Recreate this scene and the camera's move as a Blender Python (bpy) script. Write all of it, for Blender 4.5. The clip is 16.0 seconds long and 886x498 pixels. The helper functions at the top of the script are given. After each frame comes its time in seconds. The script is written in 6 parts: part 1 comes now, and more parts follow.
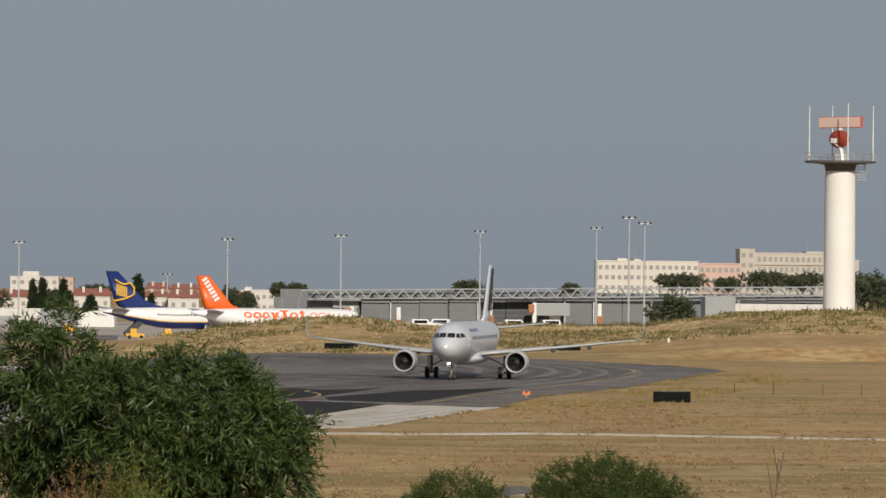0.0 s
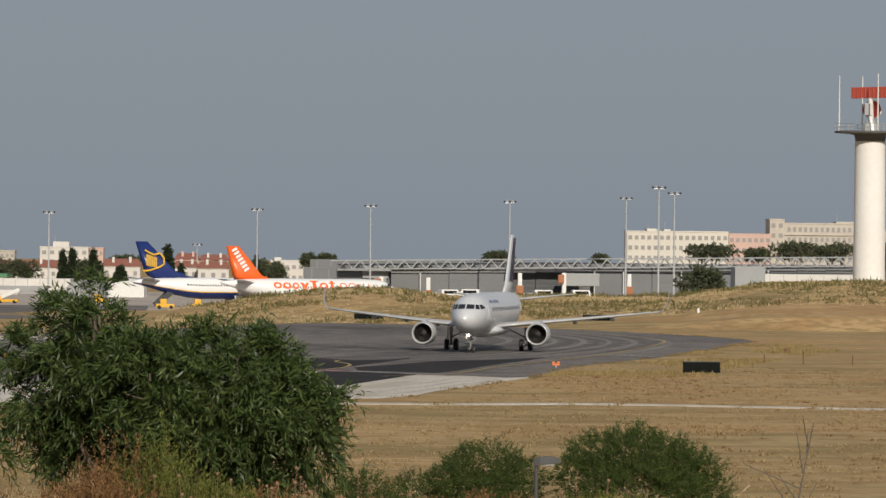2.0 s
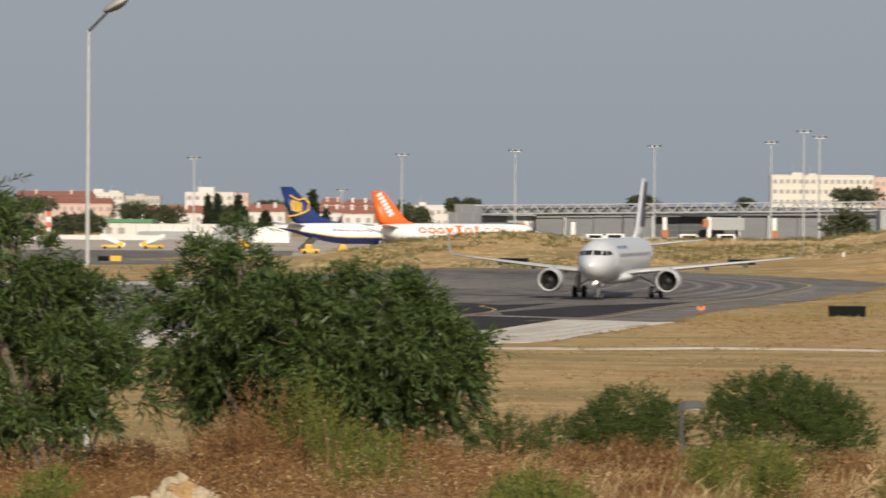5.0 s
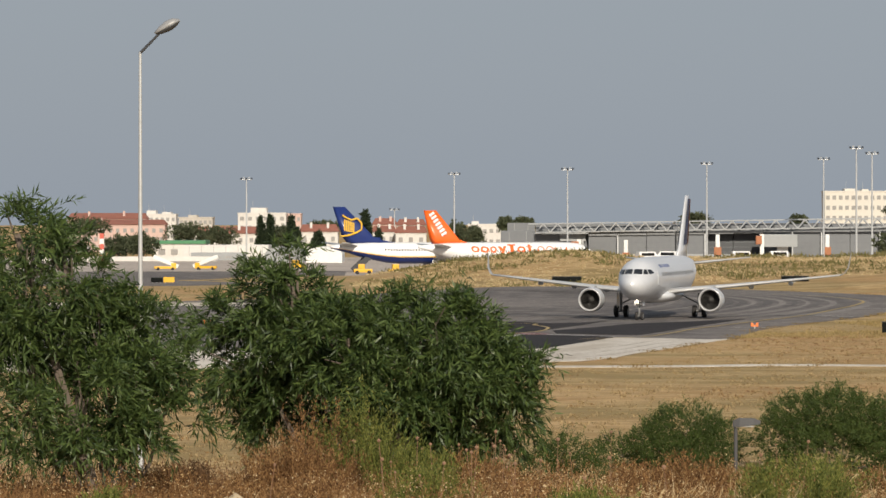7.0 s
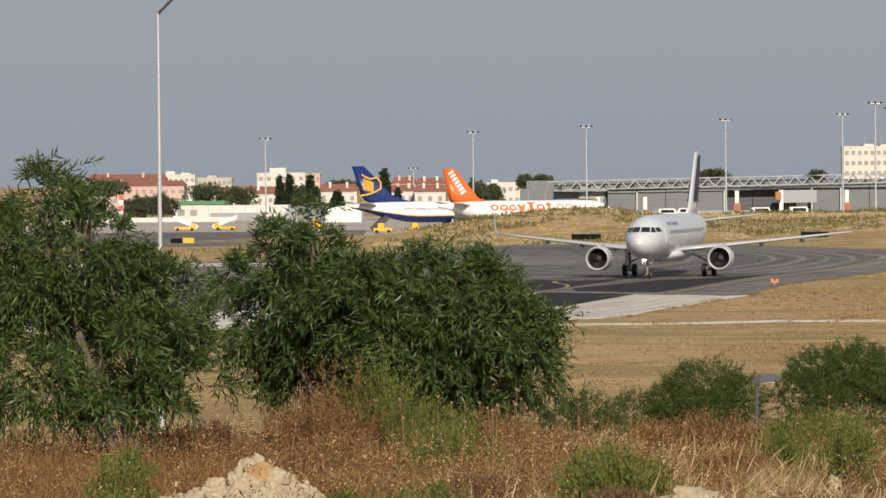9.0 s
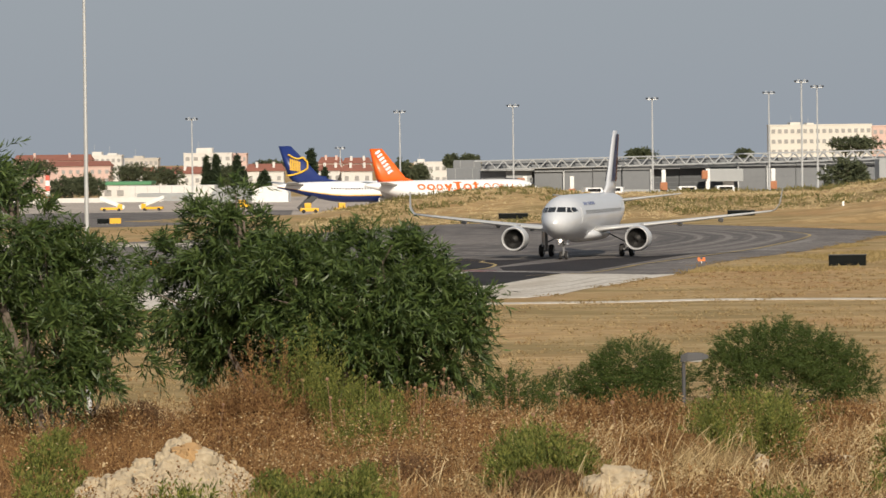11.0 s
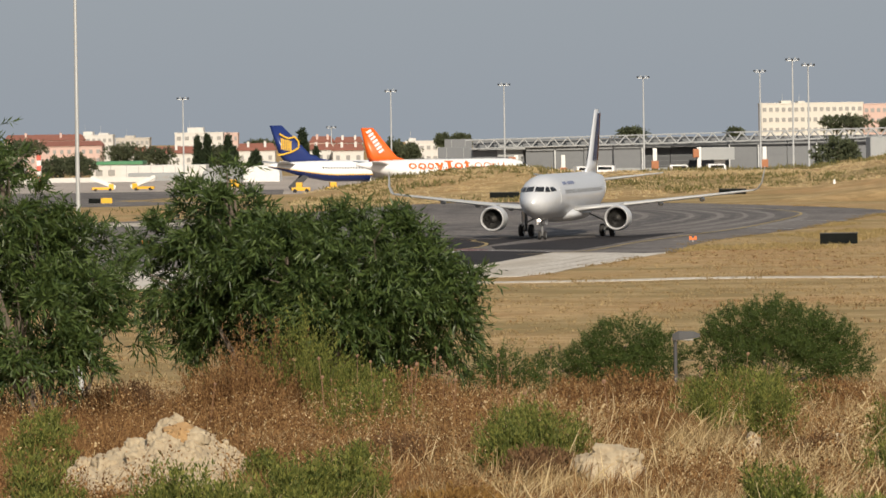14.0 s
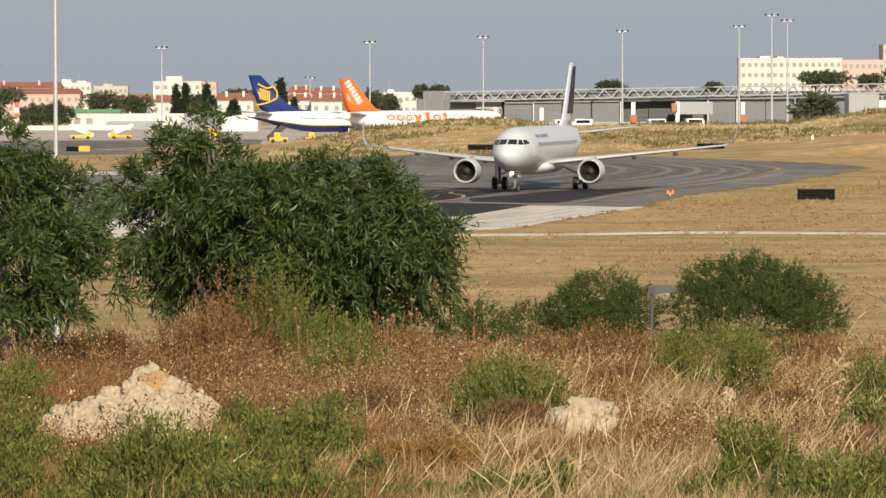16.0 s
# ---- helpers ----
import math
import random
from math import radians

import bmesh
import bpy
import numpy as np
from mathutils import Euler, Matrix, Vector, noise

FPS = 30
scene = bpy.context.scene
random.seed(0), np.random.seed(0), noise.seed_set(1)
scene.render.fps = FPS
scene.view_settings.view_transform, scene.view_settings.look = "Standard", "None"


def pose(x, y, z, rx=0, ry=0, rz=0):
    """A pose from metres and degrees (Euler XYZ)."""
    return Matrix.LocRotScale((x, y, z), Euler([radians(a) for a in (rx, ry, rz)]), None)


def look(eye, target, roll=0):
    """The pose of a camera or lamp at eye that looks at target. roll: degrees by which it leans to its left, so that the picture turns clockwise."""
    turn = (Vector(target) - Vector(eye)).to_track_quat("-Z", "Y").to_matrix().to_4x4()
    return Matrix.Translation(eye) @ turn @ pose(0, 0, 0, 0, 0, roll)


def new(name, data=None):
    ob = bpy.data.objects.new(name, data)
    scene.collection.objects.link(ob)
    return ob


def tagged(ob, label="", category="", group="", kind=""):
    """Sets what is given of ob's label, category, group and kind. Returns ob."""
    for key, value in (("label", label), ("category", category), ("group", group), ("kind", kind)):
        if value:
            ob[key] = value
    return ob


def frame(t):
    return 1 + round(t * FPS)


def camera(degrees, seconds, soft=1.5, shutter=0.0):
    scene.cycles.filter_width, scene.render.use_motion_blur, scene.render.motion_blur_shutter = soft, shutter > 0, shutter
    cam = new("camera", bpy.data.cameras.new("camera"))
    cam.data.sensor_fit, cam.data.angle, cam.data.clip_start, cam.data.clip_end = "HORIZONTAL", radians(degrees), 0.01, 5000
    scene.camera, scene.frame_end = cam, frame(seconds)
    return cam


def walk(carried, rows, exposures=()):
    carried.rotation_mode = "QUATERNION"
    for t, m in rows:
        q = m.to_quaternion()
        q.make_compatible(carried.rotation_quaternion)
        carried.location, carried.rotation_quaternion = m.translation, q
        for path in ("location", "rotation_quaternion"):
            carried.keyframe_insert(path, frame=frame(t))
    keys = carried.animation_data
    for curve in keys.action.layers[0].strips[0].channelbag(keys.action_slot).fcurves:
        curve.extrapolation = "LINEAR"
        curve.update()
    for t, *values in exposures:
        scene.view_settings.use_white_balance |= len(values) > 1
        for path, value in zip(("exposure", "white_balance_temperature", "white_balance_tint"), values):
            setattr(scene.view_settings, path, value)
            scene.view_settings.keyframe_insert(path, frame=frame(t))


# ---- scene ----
# ---------- camera ----------
EYE = Vector((0.0, 0.0, 10.0))
cam = camera(10.0, 16.0, soft=1.5, shutter=0.35)
# seconds, turn to the right, tilt up, lean (degrees)
AIM = [(0.0, 1.963, 0.36, 0.544), (0.5, 1.785, 0.255, 0.64), (1.0, 1.725, 0.135, 0.471), (1.5, 1.711, 0.096, 0.46),
       (2.0, 1.63, 0.021, 0.544), (2.5, 1.6, -0.042, 0.474), (3.0, 1.528, -0.153, 0.646), (3.5, 1.25, -0.495, 0.605),
       (4.0, 1.148, -0.88, 0.609), (4.5, 0.934, -0.785, 0.501), (5.0, -0.002, -0.618, 0.394), (5.2, -0.484, -0.686, 0.076),
       (7.3, -0.654, -0.238, -0.112), (7.5, -0.702, -0.115, -0.275), (8.0, -0.857, -0.096, -0.538), (8.2, -0.884, -0.389, -0.561),
       (10.3, -0.532, -1.028, -0.598), (10.5, -0.456, -1.039, -0.68), (11.0, 0.0, -1.111, -0.68), (11.5, 0.155, -1.017, -0.71),
       (12.0, 0.21, -0.853, -0.473), (12.5, 0.092, -0.803, -0.387), (13.0, 0.115, -0.739, -0.587), (13.5, -0.002, -0.902, -0.699),
       (14.0, 0.094, -1.349, -0.802), (14.5, 0.25, -1.614, -0.718), (15.0, 0.264, -1.754, -0.341), (15.5, 0.348, -1.904, -0.228),
       (16.0, 0.348, -1.897, -0.18)]


def aim(turn, tilt, lean):
    a, b = radians(turn), radians(tilt)
    return look(EYE, EYE + Vector((math.sin(a) * math.cos(b), math.cos(a) * math.cos(b), math.sin(b))), lean)


walk(cam, [(t, aim(a, b, c)) for t, a, b, c in AIM], exposures=[(0.0, 0.0, 6500, 10), (3.5, 0.03, 6500, 10), (4.0, 0.07, 6550, 10), (4.5, 0.17, 6600, 10), (5.0, 0.34, 6700, 10), (8.0, 0.36, 6600, 10), (12.0, 0.39, 6750, 10), (14.0, 0.38, 6750, 10), (14.6, 0.40, 6800, 10), (15.3, 0.52, 6800, 10), (16.0, 0.60, 6850, 10)])

# ---------- sky and sun ----------
SUN_FROM = Vector((0.17, -0.88, 0.42)).normalized()
world = bpy.data.worlds.new("hazy_sky")
scene.world = world
world.use_nodes = True
wn = world.node_tree.nodes
sky = wn.new("ShaderNodeTexSky")
sky.sky_type = "NISHITA"
sky.sun_disc = False
sky.sun_elevation = math.asin(SUN_FROM.z)
sky.sun_rotation = math.atan2(SUN_FROM.x, SUN_FROM.y)
sky.air_density, sky.dust_density, sky.ozone_density = 1.0, 1.5, 1.0
wn["Background"].inputs["Strength"].default_value = 0.07
# summer haze evens out the sky
haze = wn.new("ShaderNodeMix")
haze.data_type = "RGBA"
haze.inputs["Factor"].default_value = 0.9
haze.inputs[7].default_value = (3.35, 3.85, 4.55, 1)
world.node_tree.links.new(sky.outputs["Color"], haze.inputs[6])
world.node_tree.links.new(haze.outputs[2], wn["Background"].inputs["Color"])

sun = new("sun", bpy.data.lights.new("sun", "SUN"))
sun.data.energy, sun.data.angle, sun.data.color = 3.8, radians(0.6), (1.0, 0.91, 0.78)
sun.matrix_world = look(SUN_FROM * 50, (0, 0, 0))


# ---------- materials ----------
def node_mat(name):
    m = bpy.data.materials.new(name)
    m.use_nodes = True
    return m, m.node_tree.nodes, m.node_tree.links, m.node_tree.nodes["Principled BSDF"]


def surf(name, col, rough=0.6, metal=0.0, col2=None, scale=3.0, fine=40.0, bump=0.0, islands=0.0, per_object=0.0, amount=1.0):
    """A surface that varies at two scales between col and col2."""
    m, n, l, b = node_mat(name)
    col2 = col2 or tuple(c * 0.82 for c in col)
    tc = n.new("ShaderNodeTexCoord")
    big, small = n.new("ShaderNodeTexNoise"), n.new("ShaderNodeTexNoise")
    big.inputs["Scale"].default_value, small.inputs["Scale"].default_value = scale, fine
    big.inputs["Detail"].default_value, small.inputs["Detail"].default_value = 4, 3
    l.new(tc.outputs["Object"], big.inputs["Vector"])
    l.new(tc.outputs["Object"], small.inputs["Vector"])
    add = n.new("ShaderNodeMath")
    add.operation = "MULTIPLY_ADD"
    l.new(small.outputs["Fac"], add.inputs[0])
    add.inputs[1].default_value = 0.5
    half = n.new("ShaderNodeMath")
    half.operation = "MULTIPLY"
    l.new(big.outputs["Fac"], half.inputs[0])
    half.inputs[1].default_value = 0.5
    l.new(half.outputs[0], add.inputs[2])
    ramp = n.new("ShaderNodeValToRGB")
    mid, w = 0.5, 0.22 / max(amount, 0.1)
    ramp.color_ramp.elements[0].position, ramp.color_ramp.elements[1].position = max(0, mid - w), min(1, mid + w)
    ramp.color_ramp.elements[0].color, ramp.color_ramp.elements[1].color = (*col2, 1), (*col, 1)
    l.new(add.outputs[0], ramp.inputs["Fac"])
    out = ramp.outputs["Color"]
    for on, node, sock in ((islands, "ShaderNodeNewGeometry", "Random Per Island"), (per_object, "ShaderNodeObjectInfo", "Random")):
        if on:
            src, hsv, rng = n.new(node), n.new("ShaderNodeHueSaturation"), n.new("ShaderNodeMapRange")
            l.new(src.outputs[sock], rng.inputs["Value"])
            rng.inputs["To Min"].default_value, rng.inputs["To Max"].default_value = 1 - on, 1 + on
            l.new(rng.outputs[0], hsv.inputs["Value"])
            l.new(out, hsv.inputs["Color"])
            out = hsv.outputs["Color"]
    l.new(out, b.inputs["Base Color"])
    b.inputs["Roughness"].default_value, b.inputs["Metallic"].default_value = rough, metal
    if bump:
        bn = n.new("ShaderNodeBump")
        bn.inputs["Strength"].default_value, bn.inputs["Distance"].default_value = bump, 0.05
        l.new(add.outputs[0], bn.inputs["Height"])
        l.new(bn.outputs["Normal"], b.inputs["Normal"])
    return m


def leafy(name, col, col2, rough=0.5, spread=0.35):
    """Leaves: each island its own shade between two colours, a little light passing through."""
    m, n, l, b = node_mat(name)
    g, mix = n.new("ShaderNodeNewGeometry"), n.new("ShaderNodeMix")
    mix.data_type = "RGBA"
    l.new(g.outputs["Random Per Island"], mix.inputs["Factor"])
    mix.inputs[6].default_value, mix.inputs[7].default_value = (*col, 1), (*col2, 1)
    l.new(mix.outputs[2], b.inputs["Base Color"])
    b.inputs["Roughness"].default_value = rough
    tr, ms = n.new("ShaderNodeBsdfTranslucent"), n.new("ShaderNodeMixShader")
    l.new(mix.outputs[2], tr.inputs["Color"])
    ms.inputs[0].default_value = spread
    l.new(b.outputs[0], ms.inputs[1])
    l.new(tr.outputs[0], ms.inputs[2])
    l.new(ms.outputs[0], n["Material Output"].inputs["Surface"])
    return m


def glow(name, col, strength):
    m, n, l, b = node_mat(name)
    b.inputs["Emission Color"].default_value, b.inputs["Emission Strength"].default_value = (*col, 1), strength
    return m


def ground_mat(name, cols, s_big, s_mid, s_fine, stretch=(1, 1, 1), bump=0.3, rough=0.95):
    """Ground in four colours, blended by noise at three scales, streaked by stretch."""
    m, n, l, b = node_mat(name)
    geo, mp = n.new("ShaderNodeNewGeometry"), n.new("ShaderNodeMapping")
    mp.inputs["Scale"].default_value = stretch
    l.new(geo.outputs["Position"], mp.inputs["Vector"])
    fac = []
    for s, d in ((s_big, 5), (s_mid, 5), (s_fine, 4)):
        t = n.new("ShaderNodeTexNoise")
        t.inputs["Scale"].default_value, t.inputs["Detail"].default_value = s, d
        l.new(mp.outputs[0], t.inputs["Vector"])
        r = n.new("ShaderNodeMapRange")
        r.inputs["From Min"].default_value, r.inputs["From Max"].default_value = 0.44, 0.57
        l.new(t.outputs["Fac"], r.inputs["Value"])
        fac.append(r.outputs[0])
    cur = None
    for k, f in enumerate(fac):
        mix = n.new("ShaderNodeMix")
        mix.data_type = "RGBA"
        l.new(f, mix.inputs["Factor"])
        if cur is None:
            mix.inputs[6].default_value = (*cols[0], 1)
        else:
            l.new(cur, mix.inputs[6])
            half = n.new("ShaderNodeMath")
            half.operation = "MULTIPLY"
            half.inputs[1].default_value = 0.6
            l.new(f, half.inputs[0])
            l.new(half.outputs[0], mix.inputs["Factor"])
        mix.inputs[7].default_value = (*cols[k + 1], 1)
        cur = mix.outputs[2]
    l.new(cur, b.inputs["Base Color"])
    b.inputs["Roughness"].default_value = rough
    bn = n.new("ShaderNodeBump")
    bn.inputs["Strength"].default_value, bn.inputs["Distance"].default_value = bump, 0.2
    l.new(fac[2], bn.inputs["Height"])
    l.new(bn.outputs["Normal"], b.inputs["Normal"])
    return m


M = {}
M["field"] = ground_mat("dry_grass_ground", [(0.43, 0.262, 0.118), (0.28, 0.205, 0.088), (0.53, 0.38, 0.19), (0.27, 0.18, 0.08)], 0.03, 0.16, 0.9, (0.6, 1.0, 1))
M["asphalt"] = ground_mat("worn_asphalt", [(0.205, 0.18, 0.162), (0.115, 0.102, 0.095), (0.26, 0.23, 0.205), (0.105, 0.094, 0.088)], 0.03, 0.3, 2.0, (1, 0.5, 1), 0.1, 0.85)
M["new_asphalt"] = ground_mat("dark_asphalt", [(0.028, 0.022, 0.022), (0.02, 0.017, 0.018), (0.04, 0.033, 0.031), (0.02, 0.018, 0.018)], 0.05, 0.3, 3.0, (1, 0.5, 1), 0.1, 0.85)
M["concrete"] = ground_mat("pale_concrete", [(0.60, 0.55, 0.48), (0.44, 0.38, 0.30), (0.66, 0.61, 0.54), (0.46, 0.40, 0.33)], 0.08, 0.35, 2.5, (1, 0.25, 1), 0.1, 0.9)
M["apron"] = ground_mat("apron_concrete", [(0.45, 0.38, 0.32), (0.38, 0.32, 0.27), (0.5, 0.43, 0.36), (0.34, 0.28, 0.24)], 0.05, 0.2, 1.0, (1, 0.4, 1), 0.05, 0.9)
M["line_y"] = surf("yellow_line_paint", (0.50, 0.35, 0.11), 0.8, col2=(0.27, 0.21, 0.11), scale=0.5, fine=4)
M["faded_red"] = surf("faded_red_marking", (0.22, 0.085, 0.085), 0.85, col2=(0.10, 0.06, 0.06), scale=0.25, fine=2)
M["joint"] = surf("dark_joint_filler", (0.30, 0.25, 0.20), 0.9, col2=(0.42, 0.37, 0.30), scale=0.3, fine=3)
M["line_w"] = surf("white_line_paint", (0.6, 0.58, 0.55), 0.8, col2=(0.3, 0.28, 0.27), scale=0.5, fine=4)
M["skin"] = surf("pale_silver_aircraft_paint", (0.66, 0.67, 0.685), 0.3, 0.15, col2=(0.58, 0.59, 0.61), scale=0.25, fine=3)
M["grey_skin"] = surf("grey_wing_metal", (0.53, 0.53, 0.525), 0.4, 0.15, col2=(0.45, 0.45, 0.445), scale=0.3, fine=5)
M["sharklet"] = surf("dull_grey_wingtip_paint", (0.36, 0.36, 0.36), 0.5, col2=(0.3, 0.3, 0.3), scale=0.5, fine=4)
M["white_skin"] = surf("white_aircraft_paint", (0.80, 0.80, 0.79), 0.3, col2=(0.70, 0.70, 0.70), scale=0.25, fine=3)
M["navy"] = surf("navy_blue_paint", (0.012, 0.03, 0.15), 0.3, col2=(0.01, 0.022, 0.11), scale=0.3, fine=3)
M["gold"] = surf("golden_yellow_paint", (0.80, 0.47, 0.04), 0.4, scale=1)
M["orange"] = surf("bright_orange_paint", (0.85, 0.13, 0.015), 0.35, col2=(0.75, 0.11, 0.012), scale=0.5)
M["chrome"] = surf("polished_metal_lip", (0.50, 0.50, 0.50), 0.4, 0.3, scale=2)
M["dark"] = surf("dark_engine_duct", (0.035, 0.033, 0.032), 0.6, 0.2, scale=3)
M["fan"] = surf("fan_blade_metal", (0.14, 0.135, 0.13), 0.45, 0.6, scale=6)
M["glass"] = surf("dark_cockpit_glass", (0.012, 0.013, 0.015), 0.12, scale=2)
M["tyre"] = surf("black_tyre_rubber", (0.018, 0.017, 0.017), 0.85, col2=(0.03, 0.028, 0.027), scale=4)
M["strut"] = surf("grey_landing_gear_metal", (0.30, 0.30, 0.30), 0.45, 0.3, scale=5)
M["rim"] = surf("pale_wheel_rim", (0.45, 0.45, 0.44), 0.4, 0.4, scale=5)
M["lamp_on"] = glow("lit_landing_light", (1.0, 0.86, 0.68), 25.0)
M["plaster"] = surf("white_plaster", (0.64, 0.62, 0.585), 0.85, col2=(0.52, 0.50, 0.47), scale=0.15, fine=1.5)
M["cream"] = surf("cream_plaster", (0.62, 0.59, 0.525), 0.85, col2=(0.54, 0.52, 0.475), scale=0.12, fine=1.5)
M["pink"] = surf("faded_pink_plaster", (0.58, 0.42, 0.36), 0.85, col2=(0.48, 0.34, 0.30), scale=0.15, fine=1.5)
M["beige"] = surf("weathered_concrete", (0.52, 0.48, 0.42), 0.85, col2=(0.40, 0.37, 0.33), scale=0.15, fine=1.2)
# terracotta with its red dulled, haze being part of the colour
M["roof"] = surf("hazed_terracotta_tiles", (0.31, 0.12, 0.08), 0.85, col2=(0.22, 0.085, 0.06), scale=0.4, fine=3)
# glass colour is lifted to hold the reflected sky and distance haze
M["win"] = surf("sky_pale_window_glass", (0.33, 0.32, 0.30), 0.3, col2=(0.22, 0.215, 0.21), scale=0.4)
M["term"] = surf("grey_metal_cladding", (0.145, 0.153, 0.16), 0.5, 0.1, col2=(0.12, 0.127, 0.135), scale=0.15, fine=1.0)
M["term_l"] = surf("light_grey_cladding", (0.29, 0.3, 0.3), 0.5, 0.1, col2=(0.25, 0.26, 0.26), scale=0.2, fine=1.0)
M["fascia"] = surf("mid_grey_fascia", (0.2, 0.208, 0.212), 0.55, 0.1, col2=(0.17, 0.178, 0.182), scale=0.2, fine=1.0)
# cladding grey darkened by the shade of recesses and gaps
M["term_d"] = surf("recess_shade_grey", (0.075, 0.08, 0.085), 0.7, scale=0.2)
M["steel"] = surf("galvanised_steel", (0.50, 0.51, 0.51), 0.45, 0.35, col2=(0.40, 0.41, 0.41), scale=1.5, fine=10)
M["white_steel"] = surf("white_painted_steel", (0.72, 0.72, 0.70), 0.5, col2=(0.6, 0.6, 0.58), scale=1.0, fine=6)
M["hood"] = surf("grey_lamp_hood_paint", (0.3, 0.3, 0.3), 0.45, 0.1, scale=3)
M["title_blue"] = surf("greyed_blue_title_paint", (0.16, 0.19, 0.30), 0.5, scale=1)
M["dark_metal"] = surf("dark_grey_metal", (0.06, 0.062, 0.066), 0.5, 0.3, scale=3)
M["red"] = surf("faded_red_radar_paint", (0.55, 0.10, 0.06), 0.5, col2=(0.47, 0.09, 0.06), scale=1)
M["peach"] = surf("pale_peach_radar_panel", (0.70, 0.50, 0.42), 0.6, col2=(0.62, 0.44, 0.37), scale=1)
M["olive"] = leafy("olive_scrub", (0.12, 0.12, 0.042), (0.23, 0.19, 0.08), 0.8, 0.3)
M["skid"] = ground_mat("rubber_marks", [(0.085, 0.076, 0.072), (0.14, 0.127, 0.118), (0.10, 0.09, 0.085), (0.16, 0.144, 0.134)], 0.06, 0.3, 2.0, (1, 0.3, 1), 0.05, 0.85)
M["pale_track"] = ground_mat("pale_worn_asphalt", [(0.25, 0.225, 0.2), (0.20, 0.18, 0.164), (0.275, 0.25, 0.225), (0.18, 0.162, 0.15)], 0.06, 0.3, 2.0, (1, 0.3, 1), 0.05, 0.85)
M["tower"] = surf("white_tower_render", (0.78, 0.775, 0.745), 0.8, col2=(0.70, 0.69, 0.66), scale=0.15, fine=1.5, bump=0.05)
M["yellow"] = surf("yellow_equipment_paint", (0.75, 0.42, 0.02), 0.45, scale=1)
M["sign"] = surf("black_sign_board", (0.006, 0.007, 0.007), 0.8, col2=(0.012, 0.014, 0.013), scale=1.5, fine=12)
M["orange_p"] = surf("orange_marker_plastic", (0.80, 0.20, 0.04), 0.5, scale=3)
M["rust"] = surf("rusty_iron_post", (0.16, 0.07, 0.04), 0.85, scale=6)
M["rock"] = surf("pale_limestone", (0.47, 0.39, 0.27), 0.9, col2=(0.28, 0.215, 0.135), scale=2.5, fine=18, bump=0.6)
M["rock_o"] = surf("ochre_limestone", (0.40, 0.25, 0.11), 0.9, col2=(0.28, 0.17, 0.08), scale=2.5, fine=18, bump=0.6)
M["bark"] = surf("grey_brown_bark", (0.14, 0.11, 0.085), 0.9, scale=6, fine=30, bump=0.4)
M["leaf"] = leafy("narrow_green_leaves", (0.022, 0.043, 0.012), (0.092, 0.132, 0.036), 0.45, 0.18)
M["leaf_d"] = leafy("dark_shrub_leaves", (0.035, 0.06, 0.014), (0.085, 0.115, 0.03), 0.55, 0.25)
# far foliage is paled to olive-grey, with air haze mixed into its colours
M["leaf_far"] = leafy("hazed_far_tree_leaves", (0.065, 0.08, 0.045), (0.12, 0.135, 0.075), 0.6)
M["cypress"] = leafy("dark_cypress_leaves", (0.028, 0.042, 0.024), (0.055, 0.075, 0.038), 0.6)
M["weed"] = leafy("fresh_green_weeds", (0.045, 0.07, 0.015), (0.25, 0.255, 0.065), 0.6, 0.35)
M["straw"] = leafy("dry_straw_blades", (0.16, 0.10, 0.042), (0.57, 0.43, 0.23), 0.8, 0.35)
M["pale_straw"] = leafy("bleached_straw", (0.46, 0.34, 0.17), (0.68, 0.55, 0.34), 0.8, 0.3)
M["dead"] = leafy("dark_dead_stems", (0.10, 0.055, 0.028), (0.21, 0.125, 0.066), 0.8, 0.2)
M["cushion"] = leafy("orange_brown_cushion_plant", (0.17, 0.085, 0.025), (0.33, 0.20, 0.065), 0.8, 0.3)
M["tall_grass"] = leafy("yellow_green_grass", (0.25, 0.19, 0.08), (0.43, 0.32, 0.15), 0.8, 0.3)
M["russet"] = leafy("russet_dry_scrub", (0.095, 0.043, 0.018), (0.38, 0.222, 0.096), 0.8, 0.35)


M["edge"] = leafy("dull_dry_edge_grass", (0.17, 0.125, 0.05), (0.31, 0.21, 0.09), 0.9, 0.3)
for k in ("leaf", "leaf_d", "leaf_far", "cypress", "weed", "straw", "russet", "pale_straw", "dead", "cushion", "tall_grass", "olive", "edge", "sign", "field", "asphalt", "new_asphalt", "skid", "pale_track"):
    M[k].node_tree.nodes["Principled BSDF"].inputs["Specular IOR Level"].default_value = 0.3 if k == "leaf" else 0.05 if k == "sign" else 0.18
M["cab"] = surf("brown_orange_cab_paint", (0.36, 0.13, 0.045), 0.5, col2=(0.28, 0.10, 0.035), scale=1)
M["platform"] = surf("dark_grey_platform_steel", (0.13, 0.135, 0.14), 0.6, 0.2, scale=1)
M["grey_post"] = surf("dull_grey_post_paint", (0.07, 0.07, 0.072), 0.7, 0.1, scale=4)

# ---------- mesh helpers ----------
def part(name, bm, material, parent=None, label="", smooth=False):
    """Links a bmesh as one mesh object under a thing or a part. material may be a list."""
    me = bpy.data.meshes.new(name)
    bm.to_mesh(me)
    bm.free()
    for m in material if isinstance(material, (list, tuple)) else [material]:
        me.materials.append(m)
    if smooth:
        for p in me.polygons:
            p.use_smooth = True
    ob = new(name, me)
    if parent is not None:
        ob.parent = parent
    if label:
        ob["label"] = label
    return ob


